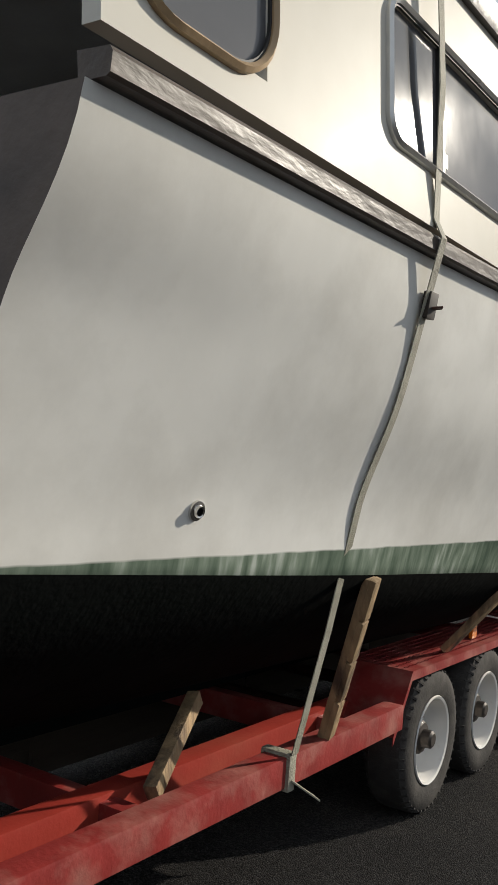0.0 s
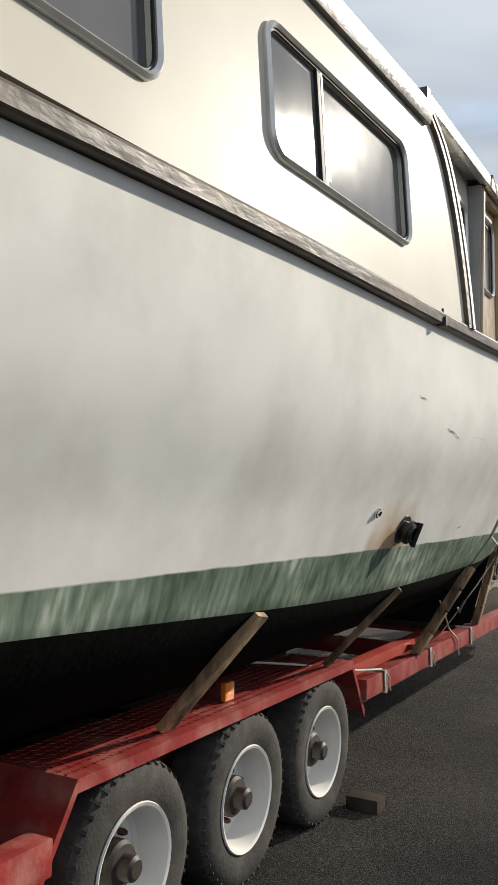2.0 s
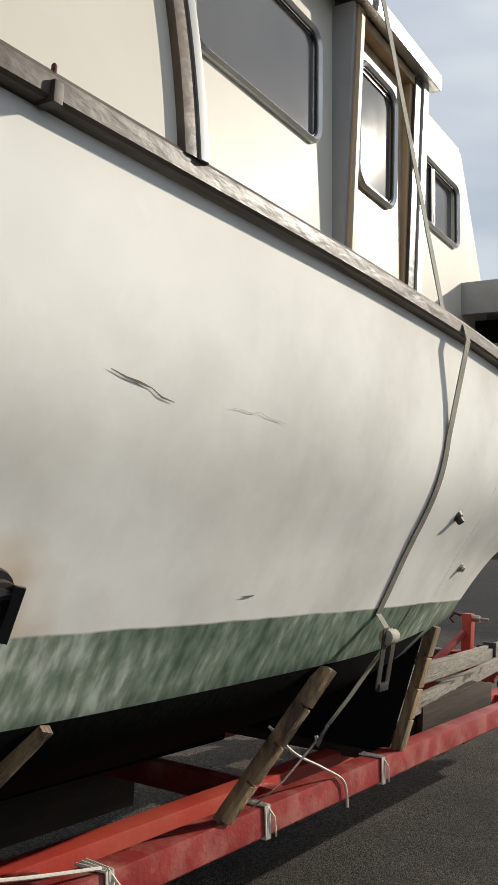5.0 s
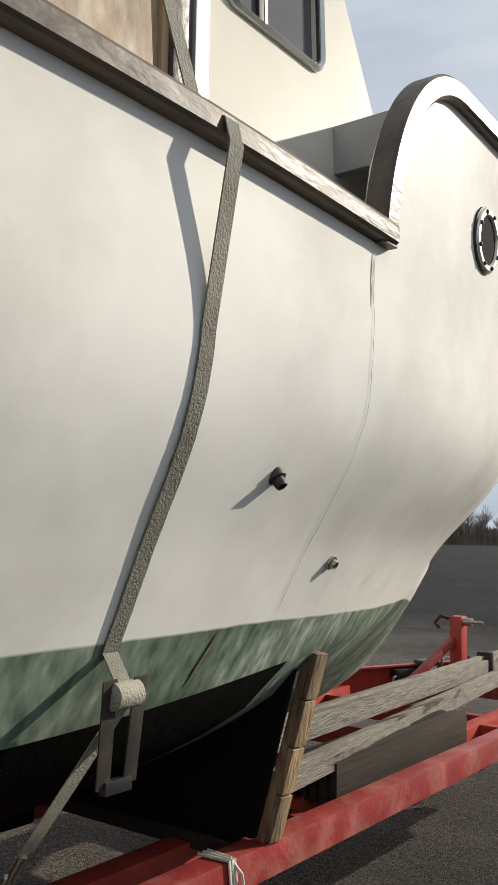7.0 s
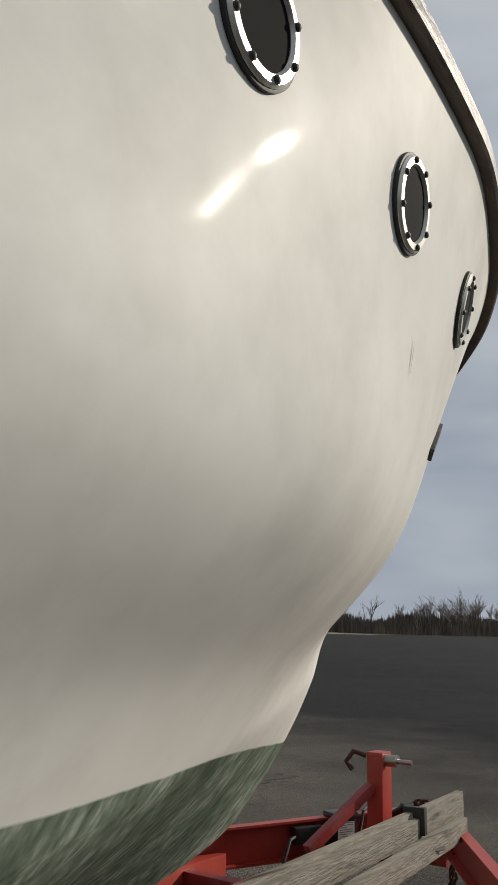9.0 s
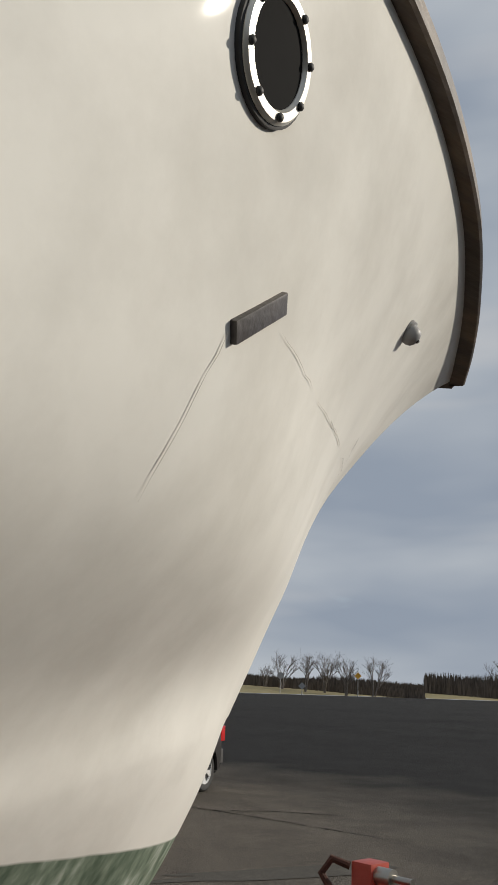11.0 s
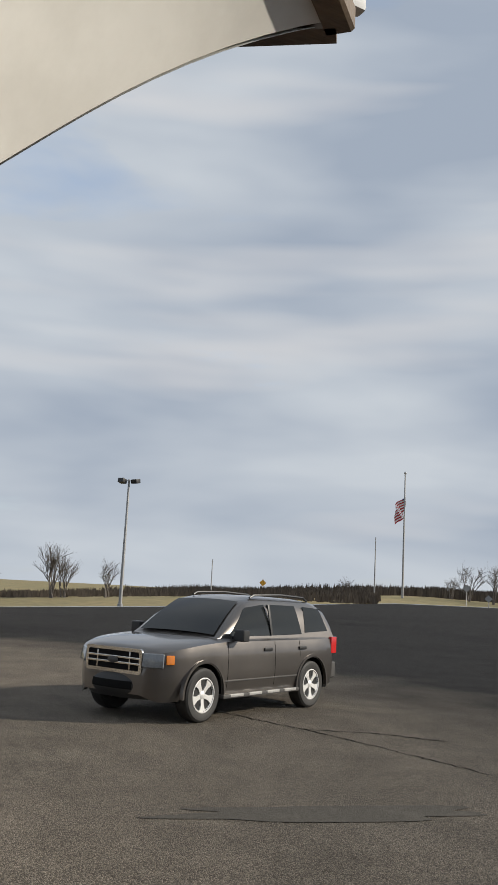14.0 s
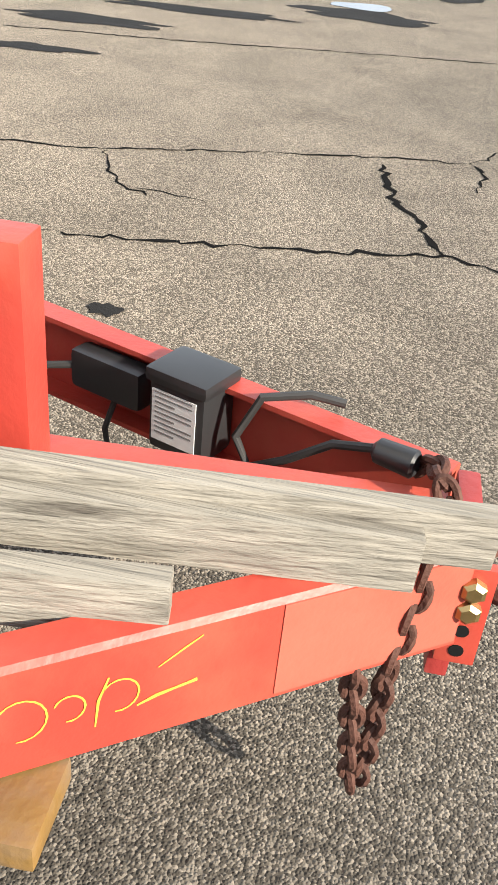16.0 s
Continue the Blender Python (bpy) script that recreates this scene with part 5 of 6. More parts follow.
board((0.62, 13.0, 0.735), (0.68, 13.3, 0.735), 0.06, 0.02, "short pale offcut on the tongue")

# ---- car: mid-size SUV ----
CAR = Matrix.Translation((-9.34, 19.22, 0)) @ Matrix.Rotation(math.atan2(-2.42, 1.01), 4, "Z") @ Matrix.Scale(0.94, 4)   # local x ahead, y to its left


def car_model():
    car = thing("suv", "grey metallic mid-size SUV parked on the asphalt", "car", at=CAR)
    L0, L1 = -2.17, 2.10
    HOOD = smooth_curve([L0, -2.10, -1.9, 0.75, 1.0, 1.5, 1.9, 2.04, L1], [0.72, 1.02, 1.08, 1.08, 1.07, 1.03, 0.96, 0.90, 0.66])
    SILL = smooth_curve([L0, -2.0, -1.6, 1.6, 1.95, L1], [0.42, 0.33, 0.30, 0.30, 0.28, 0.36])
    HALF = smooth_curve([L0, -2.0, -1.5, 0.5, 1.5, 1.80, 1.98, L1], [0.76, 0.86, 0.895, 0.90, 0.885, 0.82, 0.70, 0.52])
    AX = (1.29, -1.36)
    bm = bmesh.new()
    N, rows = 88, []
    for i in range(N + 1):
        x = L0 + (L1 - L0) * i / N
        zt, zb, w = HOOD(x), SILL(x), HALF(x)
        cut = 0.0
        for a in AX:
            d = abs(x - a)
            if d < 0.40:
                cut = max(cut, 0.36 + math.sqrt(0.40 ** 2 - d * d))
        zb2 = max(zb, cut)
        ring = []
        for k in range(9):
            t = k / 8
            z = zb2 + (zt - 0.05 - zb2) * t
            bulge = w - 0.035 * (1 - min(1, (z - 0.30) / 0.25)) - 0.05 * max(0, (z - 0.8) / 0.3) ** 2
            ring.append((bulge, z))
        ring += [(w - 0.10, zt - 0.012), (w * 0.55, zt + 0.012), (0.0, zt + 0.02)]
        rows.append(ring)
    vs = [[[bm.verts.new((L0 + (L1 - L0) * i / N, s * y, z)) for y, z in r] for s in (1, -1)] for i, r in enumerate(rows)]
    for a, b in zip(vs, vs[1:]):
        for s in (0, 1):
            for j in range(len(a[0]) - 1):
                bm.faces.new((a[s][j], b[s][j], b[s][j + 1], a[s][j + 1]))
    for e in (vs[0], vs[-1]):
        for j in range(len(e[0]) - 1):
            bm.faces.new((e[0][j], e[0][j + 1], e[1][j + 1], e[1][j]))
    bmesh.ops.remove_doubles(bm, verts=bm.verts[:], dist=0.001)
    body = part("body", bm, M_CARPAINT, car, angle=40)
    part("underbody", box(-2.0, 1.70, -0.78, 0.78, 0.26, 0.62, 0.03), M_DARK, car)
    # greenhouse
    ROOF = smooth_curve([-2.10, -1.98, -1.6, -0.3, 0.13, 0.43, 0.95], [1.06, 1.46, 1.60, 1.63, 1.58, 1.43, 1.05])
    bm = bmesh.new()
    vs = []
    n = 48
    for i in range(n + 1):
        x = -2.10 + 3.05 * i / n
        zt = max(ROOF(x), 1.055)
        h = (zt - 1.05) / 0.6
        yb = 0.82 if x < 0.6 else 0.82 - 0.06 * (x - 0.6) / 0.45
        yt = yb - 0.20 * h
        vs.append([[bm.verts.new((x, s * y, z)) for y, z in ((yb, 1.03), (yb - 0.05 * h, 1.05 + (zt - 1.05) * 0.33), (yb - 0.12 * h, 1.05 + (zt - 1.05) * 0.7), (yt - 0.01, zt - 0.06 * h), (yt - 0.08, zt - 0.005), (yt * 0.5, zt + 0.02 * h), (0, zt + 0.028 * h))] for s in (1, -1)])
    for a, b in zip(vs, vs[1:]):
        for s in (0, 1):
            for j in range(6):
                bm.faces.new((a[s][j], b[s][j], b[s][j + 1], a[s][j + 1]))
    bmesh.ops.remove_doubles(bm, verts=bm.verts[:], dist=0.001)
    cab = part("cab", bm, M_CARPAINT, car, angle=50)

    def side_y(x, z, s):
        zt = ROOF(x)
        h = (zt - 1.05) / 0.6
        yb = 0.82 if x < 0.6 else 0.82 - 0.06 * (x - 0.6) / 0.45
        f = (z - 1.05) / max(zt - 1.05, 0.01)
        return s * (yb - (0.05 * h) * min(f / 0.33, 1) - 0.07 * h * min(max((f - 0.33) / 0.37, 0), 1) - 0.08 * h * max((f - 0.7) / 0.3, 0) + 0.004)

    def side_glass(quad, s):
        """A side window following the cab's lean; quad: rear-low, front-low, front-high, rear-high in (x, z)."""
        bm = bmesh.new()
        g = []
        for i in range(9):
            u = i / 8
            row = []
            for j in range(7):
                v = j / 6
                lo = Vector(quad[0]).lerp(Vector(quad[1]), u)
                hi = Vector(quad[3]).lerp(Vector(quad[2]), u)
                q = lo.lerp(hi, v)
                row.append(bm.verts.new((q.x, side_y(q.x, q.y, s), q.y)))
            g.append(row)
        for a, b in zip(g, g[1:]):
            for j in range(6):
                bm.faces.new((a[j], b[j], b[j + 1], a[j + 1]))
        r = bmesh.ops.extrude_face_region(bm, geom=bm.faces[:])
        bmesh.ops.translate(bm, vec=(0, -s * 0.012, 0), verts=[v for v in r["geom"] if isinstance(v, bmesh.types.BMVert)])
        return bm
    for s in (1, -1):
        for q in ([(-0.30, 1.10), (0.70, 1.10), (0.20, 1.49), (-0.28, 1.54)], [(-1.16, 1.11), (-0.38, 1.10), (-0.36, 1.54), (-1.10, 1.53)], [(-1.93, 1.15), (-1.26, 1.13), (-1.34, 1.52), (-1.80, 1.49)]):
            part("side_window", side_glass(q, s), M_CARGLASS, cab, "dark tinted side glass")
        part("pillar_trim", beam((-0.335, s * 0.815, 1.10), (-0.32, s * 0.735, 1.54), 0.02, 0.05, 0.002, up=(1, 0, 0)), M_BLACKPLASTIC, cab)
    # windscreen
    def screen(u, v):
        x = 0.88 + (0.20 - 0.88) * v
        return (x + 0.012, (u - 0.5) * 2 * (0.68 - 0.12 * v), ROOF(x) + 0.012 + 0.02 * (1 - (2 * u - 1) ** 2))
    part("windscreen", grid(screen, 10, 8), M_CARGLASS, cab)
    part("rear_window", box(-0.015, 0.015, -0.6, 0.6, -0.18, 0.18, 0.01, m=pose(-2.03, 0, 1.32, 0, 14, 0)), M_CARGLASS, cab)
    for s in (1, -1):
        part("roof_rail", tube([(-0.10, s * 0.54, 1.63), (-0.20, s * 0.545, 1.668), (-0.9, s * 0.55, 1.685), (-1.55, s * 0.545, 1.655), (-1.67, s * 0.54, 1.60)], 0.017, seg=8), M_BLACKPLASTIC, car)
        mir = part("wing_mirror", box(0.55, 0.70, s * 0.88, s * 1.06, 1.04, 1.20, 0.035, seg=3), M_BLACKPLASTIC, car)
        part("mirror_arm", beam((0.60, s * 0.80, 1.08), (0.62, s * 0.92, 1.09), 0.05, 0.04, 0.005), M_BLACKPLASTIC, mir)
        for hx in (-0.14, -1.06):
            part("door_handle", box(hx - 0.10, hx + 0.10, s * 0.862, s * 0.915, 0.885, 0.935, 0.018), M_BLACKPLASTIC, car)
        part("running_board", box(-0.95, 0.92, s * 0.80, s * 0.94, 0.285, 0.335, 0.015), M_CARTRIM, car)
        for k in range(4):
            part("step_pad", box(-0.85 + 0.44 * k, -0.55 + 0.44 * k, s * 0.90, s * 0.946, 0.300, 0.338, 0.008), M_ALU, car)
        part("side_moulding", box(-0.92, 0.86, s * 0.885, s * 0.905, 0.50, 0.52, 0.006), M_CARTRIM, car)
        for a in AX:
            pts = [(a + 0.415 * math.cos(t), s * (HALF(a) - 0.015), 0.36 + 0.415 * math.sin(t)) for t in [math.pi * (k / 20 * 1.06 - 0.03) for k in range(21)]]
            part("arch_moulding", ribbon(pts, [(math.cos(math.pi * k / 20), 0, math.sin(math.pi * k / 20)) for k in range(21)], (0, 1, 0), 0.06, 0.035), M_CARPAINT, car)
        for sx in (0.80, -0.335, -1.0):
            bm = bmesh.new()
            z0 = 0.78 if sx < -0.9 else 0.40
            rings = []
            for k in range(9):
                z = z0 + (1.02 - z0) * k / 8
                y = HALF(sx) - 0.035 * (1 - min(1, (z - 0.30) / 0.25)) - 0.05 * max(0, (z - 0.8) / 0.3) ** 2
                rings.append([bm.verts.new((sx + dx, s * (y + dy), z)) for dx, dy in ((-0.004, -0.01), (0.004, -0.01), (0.004, 0.002), (-0.004, 0.002))])
            for p, q in zip(rings, rings[1:]):
                for j in range(4):
                    bm.faces.new((p[j], p[(j + 1) % 4], q[(j + 1) % 4], q[j]))
            part("door_seam", bm, M_DARK, car)
        part("headlamp", box(-0.05, 0.05, -0.14, 0.14, -0.095, 0.095, 0.03, seg=3, m=pose(2.00, s * 0.61, 0.79, 0, -10, s * 32)), M_LENS, car, "clear headlamp")
        part("turn_lamp", box(-0.03, 0.035, -0.055, 0.055, -0.06, 0.06, 0.018, m=pose(1.875, s * 0.775, 0.81, 0, -8, s * 56)), M_AMBER, car, "amber turn lamp")
        part("tail_lamp", box(-2.13, -1.97, s * 0.72, s * 0.868, 0.80, 1.06, 0.02), M_REDLENS, car, "red tail lamp")
        part("fog_lamp", lathe([(0.055, 0), (0.06, 0.02), (0.045, 0.025), (0.001, 0.02)], seg=16, m=pose(2.05, s * 0.52, 0.50, 0, 90, s * 22)), M_CHROME, car)
    gr = part("grille", ring_frame(outline(1.0, 0.32, 0.04), outline(0.91, 0.235, 0.025), 0.035, m=pose(2.08, 0, 0.77, 90, 0, 90)), M_CHROME, car, "chrome-framed grille with two bars")
    part("grille_mesh", box(2.03, 2.104, -0.47, 0.47, 0.645, 0.895, 0.004), M_DARK, gr)
    for z in (0.735, 0.805):
        part("grille_bar", box(2.09, 2.116, -0.47, 0.47, z - 0.010, z + 0.016, 0.005), M_CHROME, gr)
    for y in (-0.29, 0.29):
        part("grille_bar", box(2.09, 2.114, y - 0.010, y + 0.010, 0.66, 0.88, 0.004), M_CHROME, gr)
    part("badge", lathe([(0.09, 0), (0.09, 0.012), (0.07, 0.018), (0.001, 0.02)], seg=24, m=pose(2.116, 0, 0.77, 0, 90, 0) @ Matrix.Diagonal((0.5, 1, 1, 1))), M_CARTRIM, gr, "plain oval badge")
    def bumper(u, v):
        y = (u - 0.5) * 2
        z = 0.30 + 0.36 * v
        bulge = 0.06 * math.sin(math.pi * min(v * 1.15, 1))
        return (2.095 + bulge - 0.26 * abs(y) ** 2.6, y * 0.68, z)
    # dark plastic, made blacker to carry the shade on the car's front
    part("front_bumper", grid(bumper, 24, 8), M_BUMPER, car, "dark plastic front bumper, blackened for its shaded side")

    def intake(u, v):
        x, y, z = bumper(0.24 + 0.52 * u, 0.32 + 0.28 * v)
        return (x + 0.006, y, z)
    part("lower_intake", grid(intake, 10, 2), M_DARK, car)
    part("rear_bumper", box(-2.24, -2.02, -0.80, 0.80, 0.40, 0.66, 0.05, seg=3), M_CARTRIM, car)
    for a in AX:
        for s in (1, -1):
            m = Matrix.Translation((a, s * 0.78, 0.352)) @ (pose(0, 0, 0, -90, 0, 0) if s > 0 else pose(0, 0, 0, 90, 0, 0))
            w = part("wheel", lathe([(0.21, -0.10), (0.25, -0.112), (0.32, -0.11), (0.346, -0.09), (0.352, -0.05), (0.352, 0.05), (0.346, 0.09), (0.32, 0.11), (0.25, 0.112), (0.215, 0.10)], seg=40, m=m, caps=False), M_RUBBER, car, "black tyre")
            part("rim", lathe([(0.222, 0.08), (0.212, 0.105), (0.200, 0.09), (0.19, 0.03), (0.001, 0.02)], seg=36, m=m), M_BUMPER, w)
            part("rim_lip", lathe([(0.198, 0.088), (0.216, 0.110), (0.228, 0.108), (0.226, 0.086)], seg=40, m=m, caps=False), M_ALLOY, w)
            part("hub", lathe([(0.055, 0.03), (0.055, 0.085), (0.04, 0.095), (0.001, 0.097)], seg=20, m=m), M_ALLOY, w)
            for k in range(5):
                sp = m @ Matrix.Rotation(2 * math.pi * k / 5 + 0.3, 4, "Z")
                bm = bmesh.new()
                q = [(0.04, 0.030, 0.085), (0.13, 0.030, 0.098), (0.207, 0.066, 0.100), (0.207, -0.066, 0.100), (0.13, -0.030, 0.098), (0.04, -0.030, 0.085)]
                top = [bm.verts.new(sp @ Vector(p)) for p in q]
                low = [bm.verts.new(sp @ Vector((p[0], p[1], p[2] - 0.04))) for p in q]
                bm.faces.new(top), bm.faces.new(low[::-1])
                for i in range(6):
                    bm.faces.new((top[i], low[i], low[(i + 1) % 6], top[(i + 1) % 6]))
                part("spoke", bm, M_ALLOY, w)
    return car


car_model()

# ---- the lot, far ground and distance ----
def crack(points, w, seed, label=None):
    """A wandering dark fissure, laid as a thin raised filling."""
    rng = random.Random(seed)
    bm = bmesh.new()
    pts = []
    P = [Vector((*p, 0)) for p in points]
    for a, b in zip(P, P[1:]):
        n = max(2, int((b - a).length / 0.07))
        for k in range(n):
            pts.append(a.lerp(b, k / n) + Vector((rng.uniform(-0.032, 0.032), rng.uniform(-0.032, 0.032), 0)))
    pts.append(P[-1])
    prev = None
    for i, p in enumerate(pts):
        d = (pts[min(i + 1, len(pts) - 1)] - pts[max(i - 1, 0)]).normalized()
        s = Vector((-d.y, d.x, 0)) * w * rng.uniform(0.15, 0.85) * (0.4 if i in (0, len(pts) - 1) else 1)
        row = [bm.verts.new(p + s + Vector((0, 0, 0.004))), bm.verts.new(p - s + Vector((0, 0, 0.004)))]
        if prev:
            bm.faces.new((prev[0], row[0], row[1], prev[1]))
        prev = row
    return part("crack", bm, M_CRACK, lot)


crack([(-2.6, 12.4), (-2.8, 13.47), (-3.06, 14.32), (-2.77, 14.93), (-2.54, 15.12), (-2.06, 15.38), (-1.99, 15.91), (-2.0, 17.0)], 0.030, 1)
crack([(-3.95, 10.6), (-4.16, 12.0), (-4.60, 13.06), (-4.88, 13.94), (-5.0, 14.54)], 0.024, 2)
crack([(-4.68, 13.93), (-3.97, 14.03), (-3.43, 14.22), (-3.06, 14.32)], 0.030, 3)
crack([(-4.98, 14.54), (-5.47, 14.79), (-6.44, 15.40)], 0.019, 4)
crack([(-4.98, 14.54), (-4.7, 14.62), (-4.3, 14.55)], 0.022, 5)
crack([(-4.18, 12.15), (-3.80, 12.28), (-3.50, 12.48), (-3.36, 12.66)], 0.014, 6)
crack([(-3.52, 12.46), (-3.44, 12.80), (-3.36, 13.02)], 0.009, 11)
crack([(-9.0, 19.1), (-7.28, 19.47), (-5.9, 19.62), (-4.6, 19.72)], 0.024, 12)
crack([(-2.62, 12.35), (-2.45, 11.6), (-2.3, 10.9)], 0.012, 13)
crack([(-6.44, 15.4), (-6.9, 15.3), (-7.2, 15.1)], 0.011, 7)
crack([(-8.3, 9.7), (-8.7, 11.7), (-9.3, 13.6), (-9.65, 15.1), (-9.9, 16.6)], 0.036, 8)
crack([(-7.4, 19.4), (-6.9, 20.2), (-6.2, 20.7)], 0.034, 9)
crack([(-2.3, 15.3), (-2.1, 15.05), (-1.8, 14.9)], 0.014, 10)


def damp(cx, cy, rx_, ry_, seed, turn=0.0, material=None):
    """An irregular dark patch on the asphalt: damp, and once a painted shadow."""
    rng = random.Random(seed)
    ph = [rng.uniform(0, 6.28) for _ in range(4)]
    bm = bmesh.new()
    ring = []
    for k in range(40):
        a = 2 * math.pi * k / 40
        r = 1 + 0.25 * math.sin(2 * a + ph[0]) + 0.15 * math.sin(5 * a + ph[1]) + 0.08 * math.sin(9 * a + ph[2])
        p, q = rx_ * r * math.cos(a), ry_ * r * math.sin(a)
        x, y = cx + p * math.cos(turn) - q * math.sin(turn), cy + p * math.sin(turn) + q * math.cos(turn)
        ring.append(bm.verts.new((x, y, terrain(x, y) + 0.006)))
    bm.faces.new(ring)
    part("damp_shadow_patch", bm, material or M_DAMP, lot, "dark patch on the asphalt, damp and painted shadow")


damp(-12.6, 13.3, 0.55, 1.1, 1)
damp(-18.5, 14.3, 2.4, 1.0, 2)
damp(-9.4, 10.3, 0.30, 1.1, 3)
damp(-11.2, 11.2, 0.28, 1.5, 4)
damp(-7.3, 10.3, 0.22, 0.6, 5)
damp(-1.82, 12.9, 0.07, 0.06, 6)
# long cast shadow of something tall and unseen, painted as a darker patch
damp(-3.9, 17.3, 0.20, 1.5, 7, -0.33, M_SHADOWBAND)
part("puddle", slab([(-13.7 + 0.42 * math.cos(a) * (1 + 0.2 * math.sin(3 * a)), 13.2 + 0.55 * math.sin(a) * (1 + 0.15 * math.cos(2 * a))) for a in [2 * math.pi * k / 30 for k in range(30)]], 0.008), M_PUDDLE, lot, "shallow puddle of still water")


# ---- distance: poles, flag, trees ----
def pole(name, x, y, h, r, label, category, group=""):
    p = thing(name, label, category, group, at=Matrix.Translation((x, y, terrain(x, y) + 0.05)))
    part("shaft", lathe([(r * 1.6, 0), (r * 1.6, 0.25), (r, 0.3), (r * 0.55, h), (0.001, h + 0.02)], seg=12), M_GALV, p)
    return p


lp = pole("street_lamp", -89.8, 52.4, 13.9, 0.20, "tall lot light with two square heads", "street lamp")
part("arm", beam((-0.35, -0.5, 13.75), (0.35, 0.5, 13.75), 0.09, 0.09, 0.01), M_GALV, lp)
for s in (-1, 1):
    part("lamp_head", box(-0.38, 0.38, -0.38, 0.38, -0.24, 0.24, 0.06, m=pose(s * 0.42, s * 0.62, 13.72, 12 * s, 0, 30)), M_BLACKPLASTIC, lp)
fp = pole("flagpole", -111.3, 111.0, 21.0, 0.19, "tall grey flagpole with a flag at half height", "flagpole")
part("finial", lathe([(0.001, 20.95), (0.18, 21.05), (0.22, 21.2), (0.15, 21.38), (0.001, 21.45)], seg=12), M_GALV, fp)


def flag_stripes(i):
    """One of the hanging stripes, with folds."""
    def f(u, v):
        w = 2.1 * u
        drop = 1.15 * u ** 1.1
        z = 17.2 - drop - (i + v) * 0.265
        return (-0.75 * w + 0.12 * math.sin(5 * u + 0.4 * i), -0.55 * w * 0.6 + 0.2 * math.sin(7 * u + 0.5 * i), z)
    return f


for i in range(13):
    part("flag_stripe", grid(flag_stripes(i), 10, 1), M_FLAGRED if i % 2 == 0 else M_FLAGWHITE, fp)
part("flag_canton", grid(lambda u, v: (-0.6 * u + 0.05, -0.30 * u + 0.14, 17.24 - 0.45 * u - 1.85 * v), 4, 4), M_FLAGBLUE, fp)
pole("light_pole", -114.2, 107.5, 10.6, 0.13, "slim grey pole with a bent top", "pole")
pole("light_pole", -111.8, 75.7, 6.3, 0.10, "slim distant grey pole", "pole")


def sign(x, y, h, shape, material, label):
    p = pole("road_sign", x, y, h, 0.05, label, "sign", "signs along the road")
    d = Vector((1.9 - x, 12.5 - y, 0)).normalized()
    m = Matrix((Vector((-d.y, d.x, 0)), Vector((0, 0, 1)), d)).transposed().to_4x4()
    m.translation = Vector((0, 0, h - 0.3)) + d * 0.09
    lp_ = [(0.55 * math.cos(a), 0.55 * math.sin(a)) for a in [2 * math.pi * (k + 0.5 * (shape == 8)) / shape for k in range(shape)]]
    part("plate", slab(lp_, 0.03, m=m), material, p)


sign(-103.0, 117.0, 3.1, 8, M_GALV, "distant sign seen from behind")
sign(-117.5, 88.0, 3.4, 4, M_YELLOW, "yellow diamond road sign")
sign(-88.0, 118.5, 3.4, 4, M_YELLOW, "yellow diamond road sign by the trees")
sign(-92.0, 110.5, 1.6, 4, M_GALV, "small board on a short post")


def twig_tree(h, seed, spread=0.5, stems=1, depth=4, bm=None, base=(0, 0, 0), thick=1.0):
    """A leafless crown: limbs forking into fine twigs."""
    rng = random.Random(seed)
    bm = bm or bmesh.new()

    def limb(a, d, length, r, level):
        b = a + d * length
        mid = a.lerp(b, 0.5) + Vector((rng.uniform(-1, 1), rng.uniform(-1, 1), 0)) * length * 0.06
        tube([a, mid, b], r, bm, seg=5 if level < 2 else 3, taper=0.6)
        if level >= depth:
            return
        for _ in range(rng.choice((3, 4)) if level < depth - 1 else 4):
            k = rng.uniform(0.35, 1.0)
            nd = (d + Vector((rng.uniform(-1, 1), rng.uniform(-1, 1), rng.uniform(-0.25, 0.7))) * (spread + 0.12 * level)).normalized()
            limb(a.lerp(b, k), nd, length * rng.uniform(0.55, 0.85), r * 0.58, level + 1)
    for s in range(stems):
        d = Vector((rng.uniform(-0.3, 0.3) * (stems > 1), rng.uniform(-0.3, 0.3) * (stems > 1), 1)).normalized()
        limb(Vector(base) + Vector((rng.uniform(-0.4, 0.4) * (stems > 1), rng.uniform(-0.4, 0.4) * (stems > 1), -0.2)), d, h * 0.36, h * 0.014 * thick, 0)
    return bm


def bare_tree(x, y, h, seed, spread=0.5, stems=1, label="leafless tree on the far verge"):
    t = thing("bare_tree", label, "tree", "leafless trees along the verge", at=Matrix.Translation((x, y, far_h(x, y) - 0.1)))
    part("trunk", lathe([(h * 0.018, -0.2), (h * 0.014, h * 0.2), (h * 0.009, h * 0.34), (0.001, h * 0.35)], seg=8), M_BARK, t)
    part("crown", twig_tree(h, seed, spread, stems, 5 if stems == 1 else 4), M_BARK, t, "fine bare twigs")


